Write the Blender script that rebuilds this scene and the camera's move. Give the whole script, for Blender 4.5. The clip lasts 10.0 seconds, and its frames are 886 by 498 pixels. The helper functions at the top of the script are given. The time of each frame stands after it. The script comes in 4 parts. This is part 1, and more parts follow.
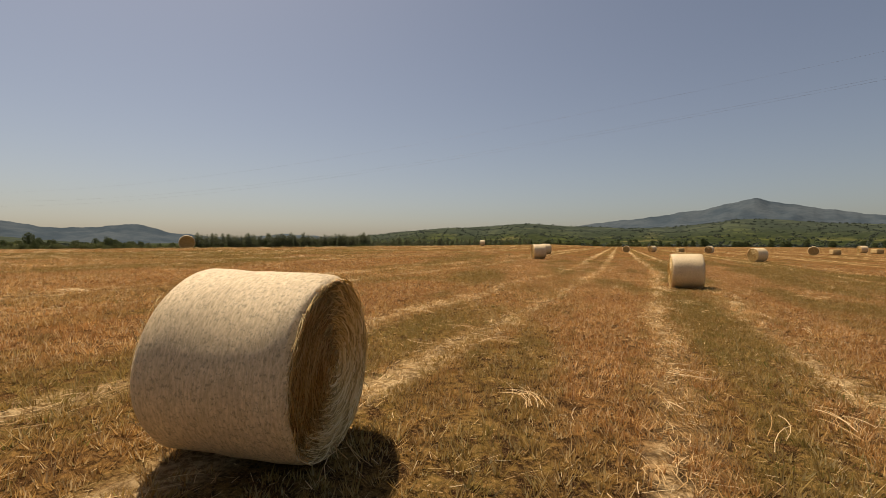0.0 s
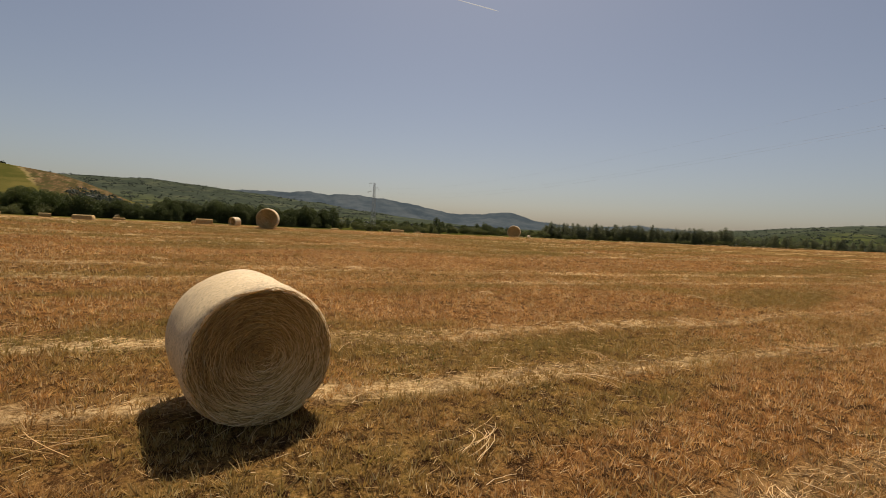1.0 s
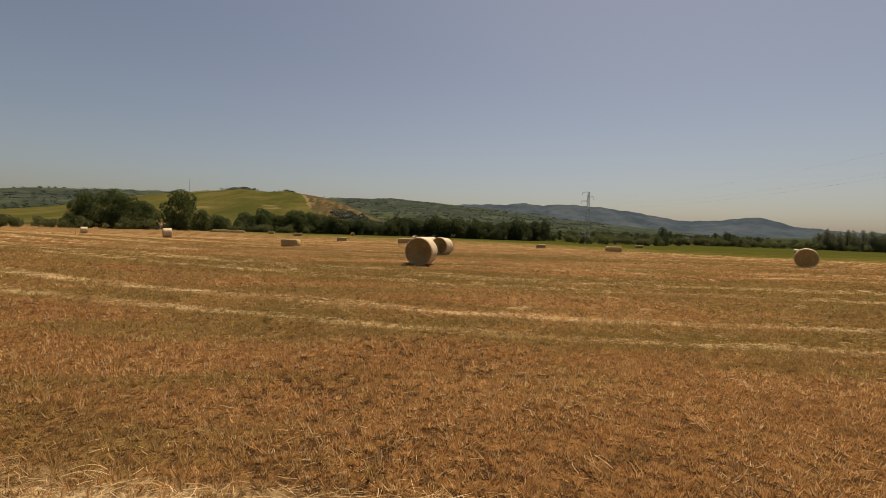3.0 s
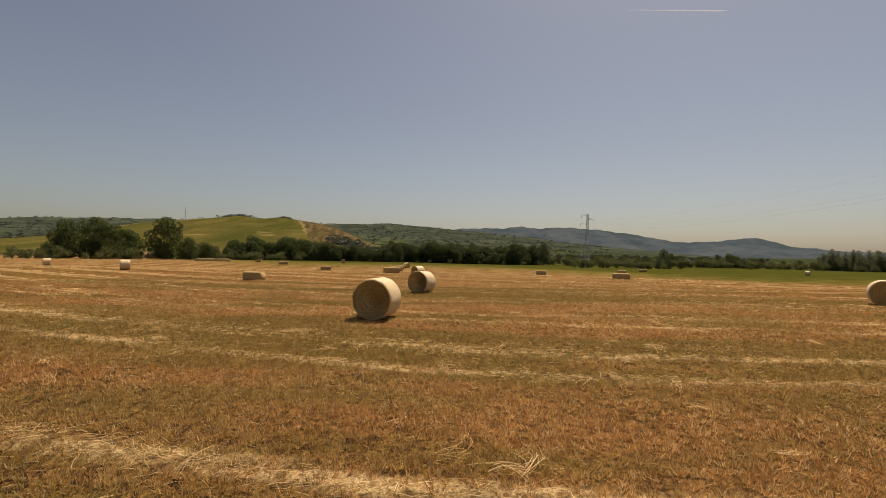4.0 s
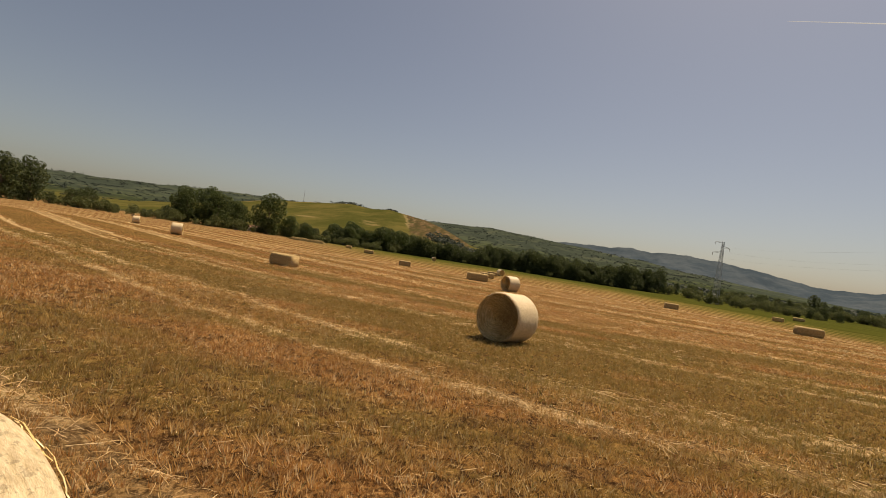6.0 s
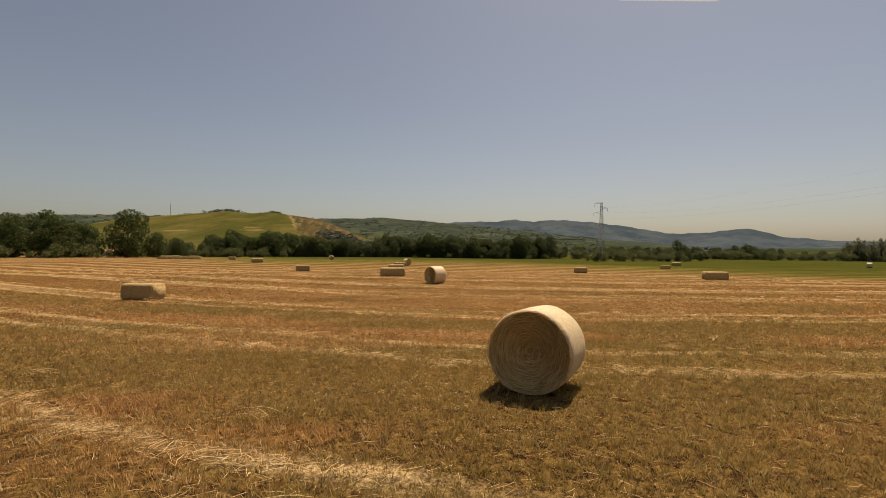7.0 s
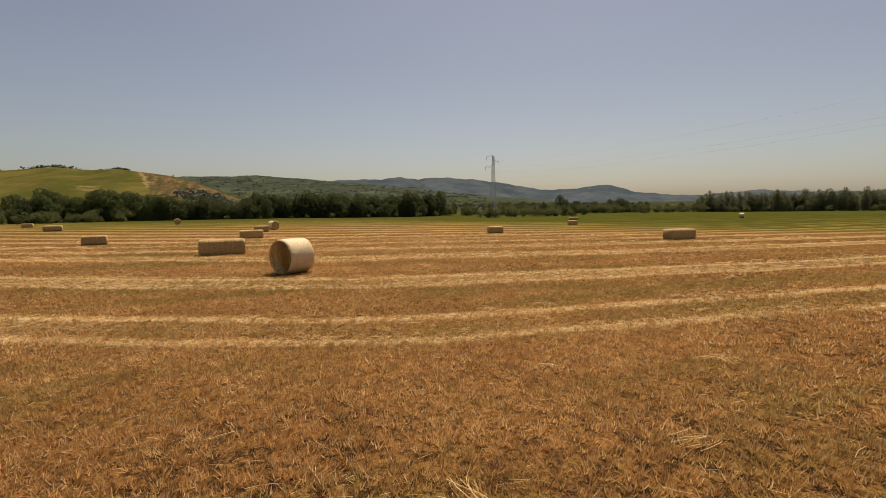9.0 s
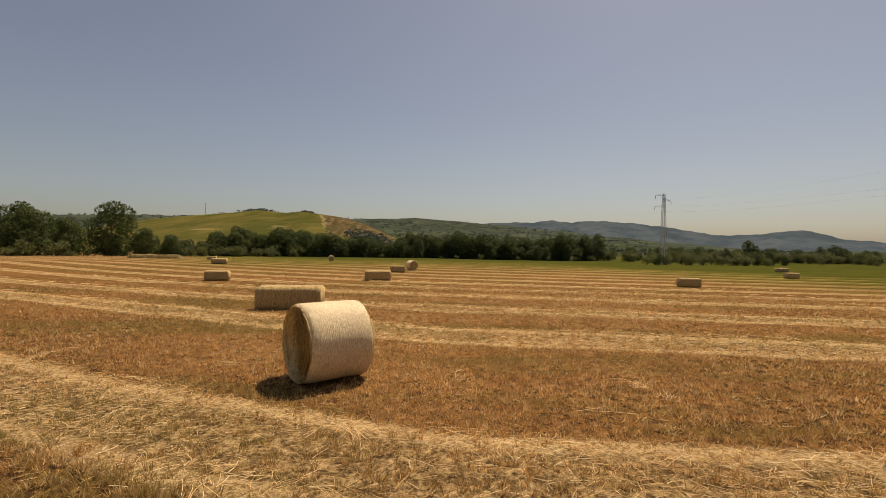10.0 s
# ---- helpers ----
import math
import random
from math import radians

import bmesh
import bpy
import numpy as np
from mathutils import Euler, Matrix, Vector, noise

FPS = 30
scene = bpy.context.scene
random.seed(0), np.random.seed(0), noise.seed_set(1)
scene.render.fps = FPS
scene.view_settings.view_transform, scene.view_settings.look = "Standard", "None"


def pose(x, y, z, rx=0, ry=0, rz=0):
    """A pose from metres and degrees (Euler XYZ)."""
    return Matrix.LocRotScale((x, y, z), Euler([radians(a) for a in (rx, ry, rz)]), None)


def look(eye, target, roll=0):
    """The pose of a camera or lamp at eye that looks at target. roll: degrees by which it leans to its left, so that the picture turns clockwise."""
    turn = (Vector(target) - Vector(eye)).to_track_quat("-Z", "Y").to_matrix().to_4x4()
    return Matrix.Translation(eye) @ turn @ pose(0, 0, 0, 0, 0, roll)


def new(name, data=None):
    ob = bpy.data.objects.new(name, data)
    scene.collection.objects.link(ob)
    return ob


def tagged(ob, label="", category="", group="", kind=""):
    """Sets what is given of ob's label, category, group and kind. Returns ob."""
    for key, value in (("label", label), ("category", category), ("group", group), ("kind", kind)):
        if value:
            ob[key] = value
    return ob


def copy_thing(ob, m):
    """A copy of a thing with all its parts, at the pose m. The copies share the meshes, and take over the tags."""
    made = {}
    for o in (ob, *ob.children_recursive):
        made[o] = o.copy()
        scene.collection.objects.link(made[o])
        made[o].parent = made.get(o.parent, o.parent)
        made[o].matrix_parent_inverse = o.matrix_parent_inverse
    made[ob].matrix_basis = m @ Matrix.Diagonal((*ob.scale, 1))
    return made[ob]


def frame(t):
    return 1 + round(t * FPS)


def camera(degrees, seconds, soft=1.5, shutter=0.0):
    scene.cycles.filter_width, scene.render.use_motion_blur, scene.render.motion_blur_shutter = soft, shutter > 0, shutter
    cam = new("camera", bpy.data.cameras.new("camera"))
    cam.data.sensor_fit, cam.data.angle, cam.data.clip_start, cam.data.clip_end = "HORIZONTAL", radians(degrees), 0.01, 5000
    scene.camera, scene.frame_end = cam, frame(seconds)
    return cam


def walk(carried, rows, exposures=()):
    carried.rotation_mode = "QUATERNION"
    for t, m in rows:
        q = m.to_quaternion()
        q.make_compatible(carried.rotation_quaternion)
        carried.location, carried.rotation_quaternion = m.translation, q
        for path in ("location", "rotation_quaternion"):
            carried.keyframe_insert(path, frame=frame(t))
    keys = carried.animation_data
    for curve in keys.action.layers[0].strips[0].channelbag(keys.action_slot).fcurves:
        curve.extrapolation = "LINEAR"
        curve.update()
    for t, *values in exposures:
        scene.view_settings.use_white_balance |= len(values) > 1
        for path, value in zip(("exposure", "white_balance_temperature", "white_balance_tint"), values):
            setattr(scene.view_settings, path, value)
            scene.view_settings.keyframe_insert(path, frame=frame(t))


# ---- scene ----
# ============ camera and its flight ============
PATH = [
    (0.0, pose(-0.873, -0.238, 1.442, 89.30, -0.16, 18.64)),
    (0.2, pose(0.279, -0.044, 1.514, 89.24, -2.14, 31.85)),
    (0.5, pose(1.270, 0.608, 1.601, 88.88, -4.70, 46.19)),
    (1.0, pose(1.786, 2.023, 1.850, 87.00, -3.02, 60.03)),
    (1.5, pose(1.265, 3.568, 1.984, 86.29, -1.70, 73.93)),
    (2.0, pose(-1.261, 4.767, 2.450, 85.70, -2.09, 82.51)),
    (2.5, pose(-4.789, 5.915, 2.737, 85.29, -2.20, 85.19)),
    (3.0, pose(-8.103, 6.831, 2.866, 87.17, -1.82, 85.95)),
    (3.2, pose(-9.530, 7.166, 2.925, 88.58, -1.43, 85.75)),
    (4.5, pose(-18.463, 9.117, 3.382, 90.60, -1.11, 86.05)),
    (5.0, pose(-22.603, 9.574, 3.275, 90.32, -2.59, 89.66)),
    (5.2, pose(-24.290, 9.613, 3.257, 90.24, -4.53, 92.31)),
    (6.3, pose(-31.885, 8.613, 2.932, 89.73, -8.63, 98.24)),
    (6.5, pose(-32.997, 8.267, 2.931, 89.99, -6.45, 95.76)),
    (7.0, pose(-35.622, 7.019, 3.025, 89.44, -0.46, 84.87)),
    (7.5, pose(-39.107, 6.315, 2.912, 84.55, 2.22, 74.21)),
    (8.0, pose(-43.035, 7.255, 2.650, 81.82, 2.65, 69.55)),
    (8.5, pose(-47.656, 8.023, 2.665, 82.07, 1.75, 68.69)),
    (9.0, pose(-52.430, 9.324, 2.677, 84.31, 0.50, 70.85)),
    (9.5, pose(-57.319, 10.651, 2.684, 86.41, 0.32, 77.17)),
    (10.0, pose(-63.323, 11.576, 2.356, 89.51, -0.77, 89.21)),
]
cam = camera(87.1, 10.0, soft=0.75)
walk(cam, PATH, exposures=[(0.0, 0.15, 7500, 14.5), (1.0, 0.03, 7350, 14.5), (2.5, 0.0, 7400, 14.5), (4.5, 0.1, 7900, 14.5), (6.5, 0.1, 7950, 14.5), (8.0, 0.2, 7750, 14.5), (10.0, 0.15, 7800, 14.5)])

# ============ sky and sun ============
SUN_AZ, SUN_EL = 57.0, 62.0        # degrees, anticlockwise from the y axis; height
world = bpy.data.worlds.new("summer_sky")
scene.world = world
world.use_nodes = True
wn = world.node_tree
sky = wn.nodes.new("ShaderNodeTexSky")
sky.sky_type = "NISHITA"
sky.sun_disc = False
sky.sun_elevation, sky.sun_rotation = radians(SUN_EL), radians(-SUN_AZ)
sky.air_density, sky.dust_density, sky.ozone_density = 0.95, 1.35, 3.0
tone = wn.nodes.new("ShaderNodeHueSaturation")
tone.inputs["Saturation"].default_value = 0.84
wn.links.new(sky.outputs[0], tone.inputs["Color"])
wn.links.new(tone.outputs[0], wn.nodes["Background"].inputs[0])
wn.nodes["Background"].inputs[1].default_value = 0.071
sun = new("sun", bpy.data.lights.new("sun", "SUN"))
sun.data.energy, sun.data.angle, sun.data.color = 5.0, radians(0.53), (1.0, 0.93, 0.82)
a, e = radians(SUN_AZ), radians(SUN_EL)
SUN_WAY = Vector((-math.sin(a) * math.cos(e), math.cos(a) * math.cos(e), math.sin(e)))
sun.matrix_world = look(SUN_WAY * 50, (0, 0, 0))

rng = np.random.default_rng(7)


# ============ lie of the land ============
KNOT_X = [-400, -280, -175, -141, -120, -100, -80, -60, -45, -31, -22, -12, -6, -1, 6, 15, 60, 200]
KNOT_Z = [-5.0, -3.8, -1.8, -1.23, -1.16, -0.81, -0.06, 0.03, 0.6, 1.0, 0.68, 0.28, 0.02, -0.25, -0.34, -0.25, -0.1, 0.0]
FINE_X = np.linspace(-420, 220, 641)
FINE_Z = np.interp(FINE_X, KNOT_X, KNOT_Z)
FINE_Z = np.convolve(np.pad(FINE_Z, 3, mode="edge"), np.ones(7) / 7, "valid")


def field_z(x, y):
    """Height of the stubble field: a long low swell across the flight."""
    return np.interp(x, FINE_X, FINE_Z) - 0.012 * np.clip(y - 10, 0, 70) * np.clip((-x - 55) / 25, 0, 1)


def wave(x, y, scale, seed):
    """A cheap smooth pattern of several crossing waves, about -1 to 1."""
    r = np.random.default_rng(seed)
    total = 0
    for k in range(7):
        ang, f = r.uniform(0, 2 * math.pi), r.uniform(0.6, 1.9) / scale
        total = total + np.sin((x * math.cos(ang) + y * math.sin(ang)) * f * 2 * math.pi + r.uniform(0, 6.28))
    return total / 3.5


HUB = (-30.0, 8.0)
# crests: bearing in degrees anticlockwise from y, apparent height in degrees
NEAR_HILL = ([-400, 92.2, 94.8, 96.4, 98.4, 100.5, 102.5, 105, 107.3, 109.7, 112.2, 114.5, 117, 120, 123, 127, 131, 140, 400],
             [0, 0, .85, 1.55, 2.3, 2.9, 3.2, 3.5, 3.25, 3.45, 3.15, 2.9, 2.6, 2.15, 1.5, .7, .25, 0, 0])
MID_RIDGE = ([-400, 52.8, 59, 65.3, 71.5, 77.7, 80.7, 85, 88.4, 92.4, 96, 98, 110.9, 117.1, 121.5, 125.9, 130, 136, 143, 149.3, 162.7, 300, 400],
             [0, 0, .25, .7, 1.25, 1.85, 2.2, 2.6, 2.8, 3.0, 2.9, 2.8, 2.7, 2.65, 2.55, 2.25, 2.0, 1.8, 1.5, 1.3, 1.1, .9, 0])
LOW_HILLS = ([-400, -65.4, -44.7, -32.2, -27, -20.8, -14.6, -8.4, -3.2, 1, 5.7, 9.7, 14.4, 20.2, 23.8, 31, 40.4, 59, 400],
             [.5, .6, 1.0, 1.4, 1.7, 2.0, 2.5, 1.65, 1.75, 1.85, 2.1, 2.15, 1.8, 1.65, 1.15, .5, .2, 0, 0])


def crest(profile, bearing):
    return np.interp(bearing, profile[0], profile[1])


def land_z(x, y):
    """Height of the whole sheet: field, valley floor, hills."""
    dx, dy = x - HUB[0], y - HUB[1]
    d = np.hypot(dx, dy) + 1e-6
    b = np.degrees(np.arctan2(-dx, dy))
    z = np.where(x > -400, field_z(x, y), -5.0)
    z = z * np.clip(1 - (d - 300) / 500, 0, 1) + -4.0 * np.clip((d - 300) / 500, 0, 1)
    for profile, start, top, rough in ((NEAR_HILL, 330, 900, 1.2), (MID_RIDGE, 950, 2000, 9), (LOW_HILLS, 800, 1800, 8)):
        el = crest(profile, b)
        f = np.clip((d - start) / (top - start), 0, 1)
        back = np.clip(1 - (d - top) / (top * 0.35), 0, 1)
        up = f * f * (3 - 2 * f) * 0.55 + f * 0.45
        hill = (top * np.tan(np.radians(el * 1.03)) + 6) * up * np.where(d > top, back, 1) * np.clip(el / 0.3, 0, 1)
        hill = hill + rough * wave(x, y, top * 0.16, int(top)) * up * np.clip(el, 0, 1) * np.where(d > top, back, 1) * (1 - 0.6 * (f > 0.9))
        z = np.maximum(z, z + hill) if profile is NEAR_HILL else np.maximum(z, hill - 4)
    return z


# ============ helpers for meshes and materials ============
def mesh_of(name, verts, faces, smooth=False):
    me = bpy.data.meshes.new(name)
    me.from_pydata([tuple(v) for v in verts], [], [tuple(f) for f in faces])
    if smooth:
        me.polygons.foreach_set("use_smooth", [True] * len(me.polygons))
    me.update()
    return me


def quads_mesh(name, verts, n, smooth=False):
    """verts: (k * n, 3) array; every n in a row are one face."""
    verts = np.asarray(verts, dtype=np.float32).reshape(-1, 3)
    count = len(verts) // n
    me = bpy.data.meshes.new(name)
    me.vertices.add(len(verts))
    me.vertices.foreach_set("co", verts.ravel())
    me.loops.add(len(verts))
    me.loops.foreach_set("vertex_index", np.arange(len(verts), dtype=np.int32))
    me.polygons.add(count)
    me.polygons.foreach_set("loop_start", np.arange(0, len(verts), n, dtype=np.int32))
    me.polygons.foreach_set("use_smooth", np.full(count, smooth))
    me.update(calc_edges=True)
    return me


def strips_mesh(name, left, right):
    """left, right: (k, m, 3) arrays of the two edges of k ribbons of m points."""
    k, m, _ = left.shape
    verts = np.stack([left, right], axis=2).reshape(-1, 3).astype(np.float32)
    base = (np.arange(k) * m * 2)[:, None, None]
    j = (np.arange(m - 1) * 2)[None, :, None]
    idx = (base + j + np.array([0, 1, 3, 2])[None, None, :]).reshape(-1).astype(np.int32)
    me = bpy.data.meshes.new(name)
    me.vertices.add(len(verts))
    me.vertices.foreach_set("co", verts.ravel())
    me.loops.add(len(idx))
    me.loops.foreach_set("vertex_index", idx)
    me.polygons.add(len(idx) // 4)
    me.polygons.foreach_set("loop_start", np.arange(0, len(idx), 4, dtype=np.int32))
    me.update(calc_edges=True)
    return me


def part(name, data, material, parent=None, label=""):
    if isinstance(data, bmesh.types.BMesh):
        me = bpy.data.meshes.new(name)
        data.to_mesh(me)
        data.free()
        data = me
    ob = new(name, data)
    if material and not data.materials:
        data.materials.append(material)
    if parent:
        ob.parent = parent
    return tagged(ob, label) if label else ob


class Shade:
    """A small writer of node materials."""

    def __init__(self, name, rough=0.9, spec=0.2):
        self.mat = bpy.data.materials.new(name)
        self.mat.use_nodes = True
        self.t = self.mat.node_tree
        self.b = self.t.nodes["Principled BSDF"]
        self.b.inputs["Roughness"].default_value = rough
        self.b.inputs["Specular IOR Level"].default_value = spec

    def put(self, socket, value):
        if isinstance(value, bpy.types.NodeSocket):
            self.t.links.new(value, socket)
        elif isinstance(value, (tuple, list)) and len(value) == 3 and socket.type == "RGBA":
            socket.default_value = (*value, 1)
        else:
            socket.default_value = value

    def node(self, kind, **inputs):
        n = self.t.nodes.new(kind)
        for key, value in inputs.items():
            self.put(n.inputs[key.replace("_", " ")], value)
        return n

    def place(self):
        return self.node("ShaderNodeNewGeometry").outputs["Position"]

    def local(self):
        return self.node("ShaderNodeTexCoord").outputs["Object"]

    def island(self):
        return self.node("ShaderNodeNewGeometry").outputs["Random Per Island"]

    def whole(self):
        return self.node("ShaderNodeObjectInfo").outputs["Random"]

    def math(self, op, a, b=0.0, c=0.0, clamp=False):
        n = self.t.nodes.new("ShaderNodeMath")
        n.operation, n.use_clamp = op, clamp
        for i, v in enumerate((a, b, c)):
            self.put(n.inputs[i], v)
        return n.outputs[0]

    def step(self, v, lo, hi):
        n = self.t.nodes.new("ShaderNodeMapRange")
        n.interpolation_type = "SMOOTHSTEP"
        for i, x in enumerate((v, lo, hi)):
            self.put(n.inputs[i], x)
        return n.outputs[0]

    def noise(self, where, scale, detail=4, rough=0.6):
        return self.node("ShaderNodeTexNoise", Vector=where, Scale=scale, Detail=detail, Roughness=rough).outputs["Fac"]

    def stretch(self, where, s):
        n = self.t.nodes.new("ShaderNodeMapping")
        self.put(n.inputs["Vector"], where)
        n.inputs["Scale"].default_value = s
        return n.outputs[0]

    def axes(self, where):
        n = self.node("ShaderNodeSeparateXYZ", Vector=where)
        return n.outputs

    def mix(self, fac, a, b):
        n = self.t.nodes.new("ShaderNodeMix")
        n.data_type = "RGBA"
        self.put(n.inputs[0], fac)
        self.put(n.inputs[6], a)
        self.put(n.inputs[7], b)
        return n.outputs[2]

    def ramp(self, fac, stops):
        n = self.t.nodes.new("ShaderNodeValToRGB")
        while len(n.color_ramp.elements) < len(stops):
            n.color_ramp.elements.new(0.5)
        for el, (p, c) in zip(n.color_ramp.elements, stops):
            el.position, el.color = p, (*c, 1)
        self.put(n.inputs[0], fac)
        return n.outputs[0]

    def done(self, color, height=None, strength=0.5, distance=0.02):
        self.put(self.b.inputs["Base Color"], color)
        if height is not None:
            bump = self.node("ShaderNodeBump", Height=height, Strength=strength, Distance=distance)
            self.t.links.new(bump.outputs[0], self.b.inputs["Normal"])
        return self.mat


# ============ materials ============
ROW_GAP, ROW_START = 7.11, -4.6     # swaths of straw lie about seven metres apart
ROW_SHIFT = [0.1, 0.3, -1.0, -0.35, -1.2, 0.55, 1.4, 1.7, 1.4, 0.05, -0.7, 0.5, 0.2, -2.06, 0.0]     # from the far side to the near: rows -12 to 2


def across_rows(s, at):
    """How far a place lies from the first swath, measured across rows set straight."""
    x, y, _ = s.axes(at)
    reach = s.math("POWER", s.math("MINIMUM", s.math("MAXIMUM", s.math("SUBTRACT", 12.0, y), 0.0), 70.0), 1.2)
    swing = s.math("ADD", s.math("MULTIPLY", s.math("MINIMUM", s.math("MAXIMUM", s.math("MULTIPLY", x, -1.0), 0.0), 45.0), 0.0047), 0.05)
    bend = s.math("MULTIPLY", reach, swing)
    over = s.math("ADD", s.math("MULTIPLY", s.math("MINIMUM", s.math("MAXIMUM", s.math("SUBTRACT", y, 12.0), 0.0), 18.0), 0.10),
                  s.math("MULTIPLY", s.math("MAXIMUM", s.math("SUBTRACT", y, 30.0), 0.0), 0.035))
    wob = s.math("MULTIPLY", s.math("SUBTRACT", s.noise(at, 0.25, 3), 0.5), 0.55)
    u = s.math("ADD", s.math("SUBTRACT", s.math("ADD", x, bend), over), wob)
    row = s.math("ROUND", s.math("DIVIDE", s.math("SUBTRACT", u, ROW_START + 0.95), ROW_GAP))
    pick = s.t.nodes.new("ShaderNodeValToRGB")
    pick.color_ramp.interpolation = "CONSTANT"
    while len(pick.color_ramp.elements) < len(ROW_SHIFT):
        pick.color_ramp.elements.new(0.5)
    for q, (el, v) in enumerate(zip(pick.color_ramp.elements, ROW_SHIFT)):
        el.position, el.color = q / len(ROW_SHIFT), (v / 8 + 0.5,) * 3 + (1,)
    s.put(pick.inputs[0], s.math("DIVIDE", s.math("ADD", row, 12.5), float(len(ROW_SHIFT))))
    u = s.math("SUBTRACT", u, s.math("MULTIPLY", s.math("SUBTRACT", pick.outputs[0], 0.5), 8.0))
    return u


def row_line(s, u, offset, half, soft):
    w = s.math("WRAP", s.math("SUBTRACT", u, ROW_START + offset), ROW_GAP / 2 + 0.95, 0.95 - ROW_GAP / 2)
    return s.step(s.math("ABSOLUTE", w), half + soft, half)


REGROWTH = [(-43.0, 12.5, 8.0), (-20.0, 17.0, 8.0)]     # greener patches: x, y, reach
GREEN_BANDS = [(-25.8, 2.9), (-43.0, 2.6), (-50.9, 1.1), (3.7, 1.0), (9.5, 1.5)]     # greener strips along the rows: place across them, half width


def regrowth(s, at, u):
    """How green the stubble is: loose bands along the rows, and some patches."""
    x, y, _ = s.axes(at)
    total = s.noise(s.stretch(at, (0.4, 0.09, 1.0)), 1.0, 4, 0.6)
    for px, py, reach in REGROWTH:
        dx, dy = s.math("SUBTRACT", x, px), s.math("MULTIPLY", s.math("SUBTRACT", y, py), 0.6)
        d = s.math("SQRT", s.math("ADD", s.math("MULTIPLY", dx, dx), s.math("MULTIPLY", dy, dy)))
        total = s.math("ADD", total, s.math("MULTIPLY", s.step(d, reach, 0.0), 0.12))
    for middle, half in GREEN_BANDS:
        off = s.math("ABSOLUTE", s.math("SUBTRACT", u, middle))
        total = s.math("ADD", total, s.math("MULTIPLY", s.step(off, half * 1.5, half * 0.4), 0.13))
    return total


def ground_material():
    s = Shade("stubble_ground", 1.0, 0.0)
    at = s.place()
    x, y, _ = s.axes(at)
    u = across_rows(s, at)
    fine = s.noise(at, 15.0, 7, 0.8)
    grain = s.noise(at, 42.0, 4, 0.8)
    clump = s.noise(at, 4.2, 6, 0.75)
    patch = s.noise(at, 0.14, 4, 0.6)
    broad = s.noise(at, 0.035, 3, 0.5)
    along = s.noise(s.stretch(at, (1.0, 0.12, 1.0)), 1.3, 4, 0.65)

    def line(offset, half, soft):
        return row_line(s, u, offset, half, soft)

    broken = s.step(s.math("ADD", along, s.math("MULTIPLY", clump, 0.5)), 0.62, 0.9)
    straw = s.math("MAXIMUM", line(0.0, 0.10, 0.30), s.math("MULTIPLY", line(1.9, 0.08, 0.30), 0.85))
    thick = s.step(x, -36.0, -66.0)         # the swaths lie thicker towards the meadow
    straw = s.math("MULTIPLY", straw, s.math("MAXIMUM", broken, s.math("ADD", s.math("MULTIPLY", thick, 0.5), 0.2)))
    straw = s.math("MAXIMUM", straw, s.math("MULTIPLY", s.math("MULTIPLY", line(0.9, 0.7, 0.5), s.step(x, -62.0, -67.0)), s.math("ADD", s.math("MULTIPLY", s.step(clump, 0.40, 0.60), 0.45), 0.15)))
    # olive bands of regrowth beside the swaths and in loose patches
    bands = regrowth(s, at, u)
    green = s.math("MULTIPLY", s.math("ADD", s.math("MULTIPLY", line(0.95, 0.5, 1.3), 0.5), s.step(bands, 0.47, 0.6)), s.step(clump, 0.38, 0.6), clamp=True)
    # dark soil, with the shade of gaps between tufts put into its colour
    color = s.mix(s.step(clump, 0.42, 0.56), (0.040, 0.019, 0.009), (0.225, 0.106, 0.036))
    color = s.mix(s.math("MULTIPLY", s.step(patch, 0.42, 0.6), 0.35), color, (0.27, 0.132, 0.046))
    color = s.mix(s.math("MULTIPLY", green, 0.6), color, (0.140, 0.112, 0.028))
    color = s.mix(s.math("MULTIPLY", s.step(fine, 0.53, 0.61), 0.36), color, (0.50, 0.275, 0.09))
    # near-black flecks: more of that gap shade in the colour
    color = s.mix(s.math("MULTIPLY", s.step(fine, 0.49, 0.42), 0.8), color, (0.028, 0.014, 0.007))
    color = s.mix(s.math("MULTIPLY", s.step(grain, 0.54, 0.62), 0.4), color, (0.56, 0.35, 0.16))
    color = s.mix(s.math("MULTIPLY", straw, 0.85), color, s.mix(s.step(fine, 0.42, 0.58), (0.36, 0.22, 0.09), (0.76, 0.56, 0.30)))
    # the meadow at the foot of the field, with mown stripes running into it
    south = s.math("MULTIPLY", s.math("MINIMUM", s.math("ADD", y, 25.0), 0.0), -1.6)
    north = s.math("MULTIPLY", s.math("MINIMUM", s.math("MAXIMUM", s.math("SUBTRACT", y, 30.0), 0.0), 70.0), -0.45)
    corner = s.math("MULTIPLY", s.math("MULTIPLY", s.math("MINIMUM", s.math("MAXIMUM", s.math("SUBTRACT", y, 38.0), 0.0), 50.0), s.step(x, -2.0, -20.0)), -0.9)
    north = s.math("ADD", north, corner)
    edge = s.math("ADD", s.math("ADD", s.math("ADD", x, south), north), s.math("MULTIPLY", s.math("SUBTRACT", broad, 0.5), 24.0))
    lush = s.step(edge, -104.0, -172.0)
    sward = s.mix(clump, (0.046, 0.051, 0.010), (0.092, 0.09, 0.019))
    sward = s.mix(s.math("MULTIPLY", s.math("MAXIMUM", line(0.0, 0.4, 0.9), line(2.6, 0.2, 0.6)), s.step(edge, -225.0, -150.0)), sward, (0.27, 0.185, 0.055))
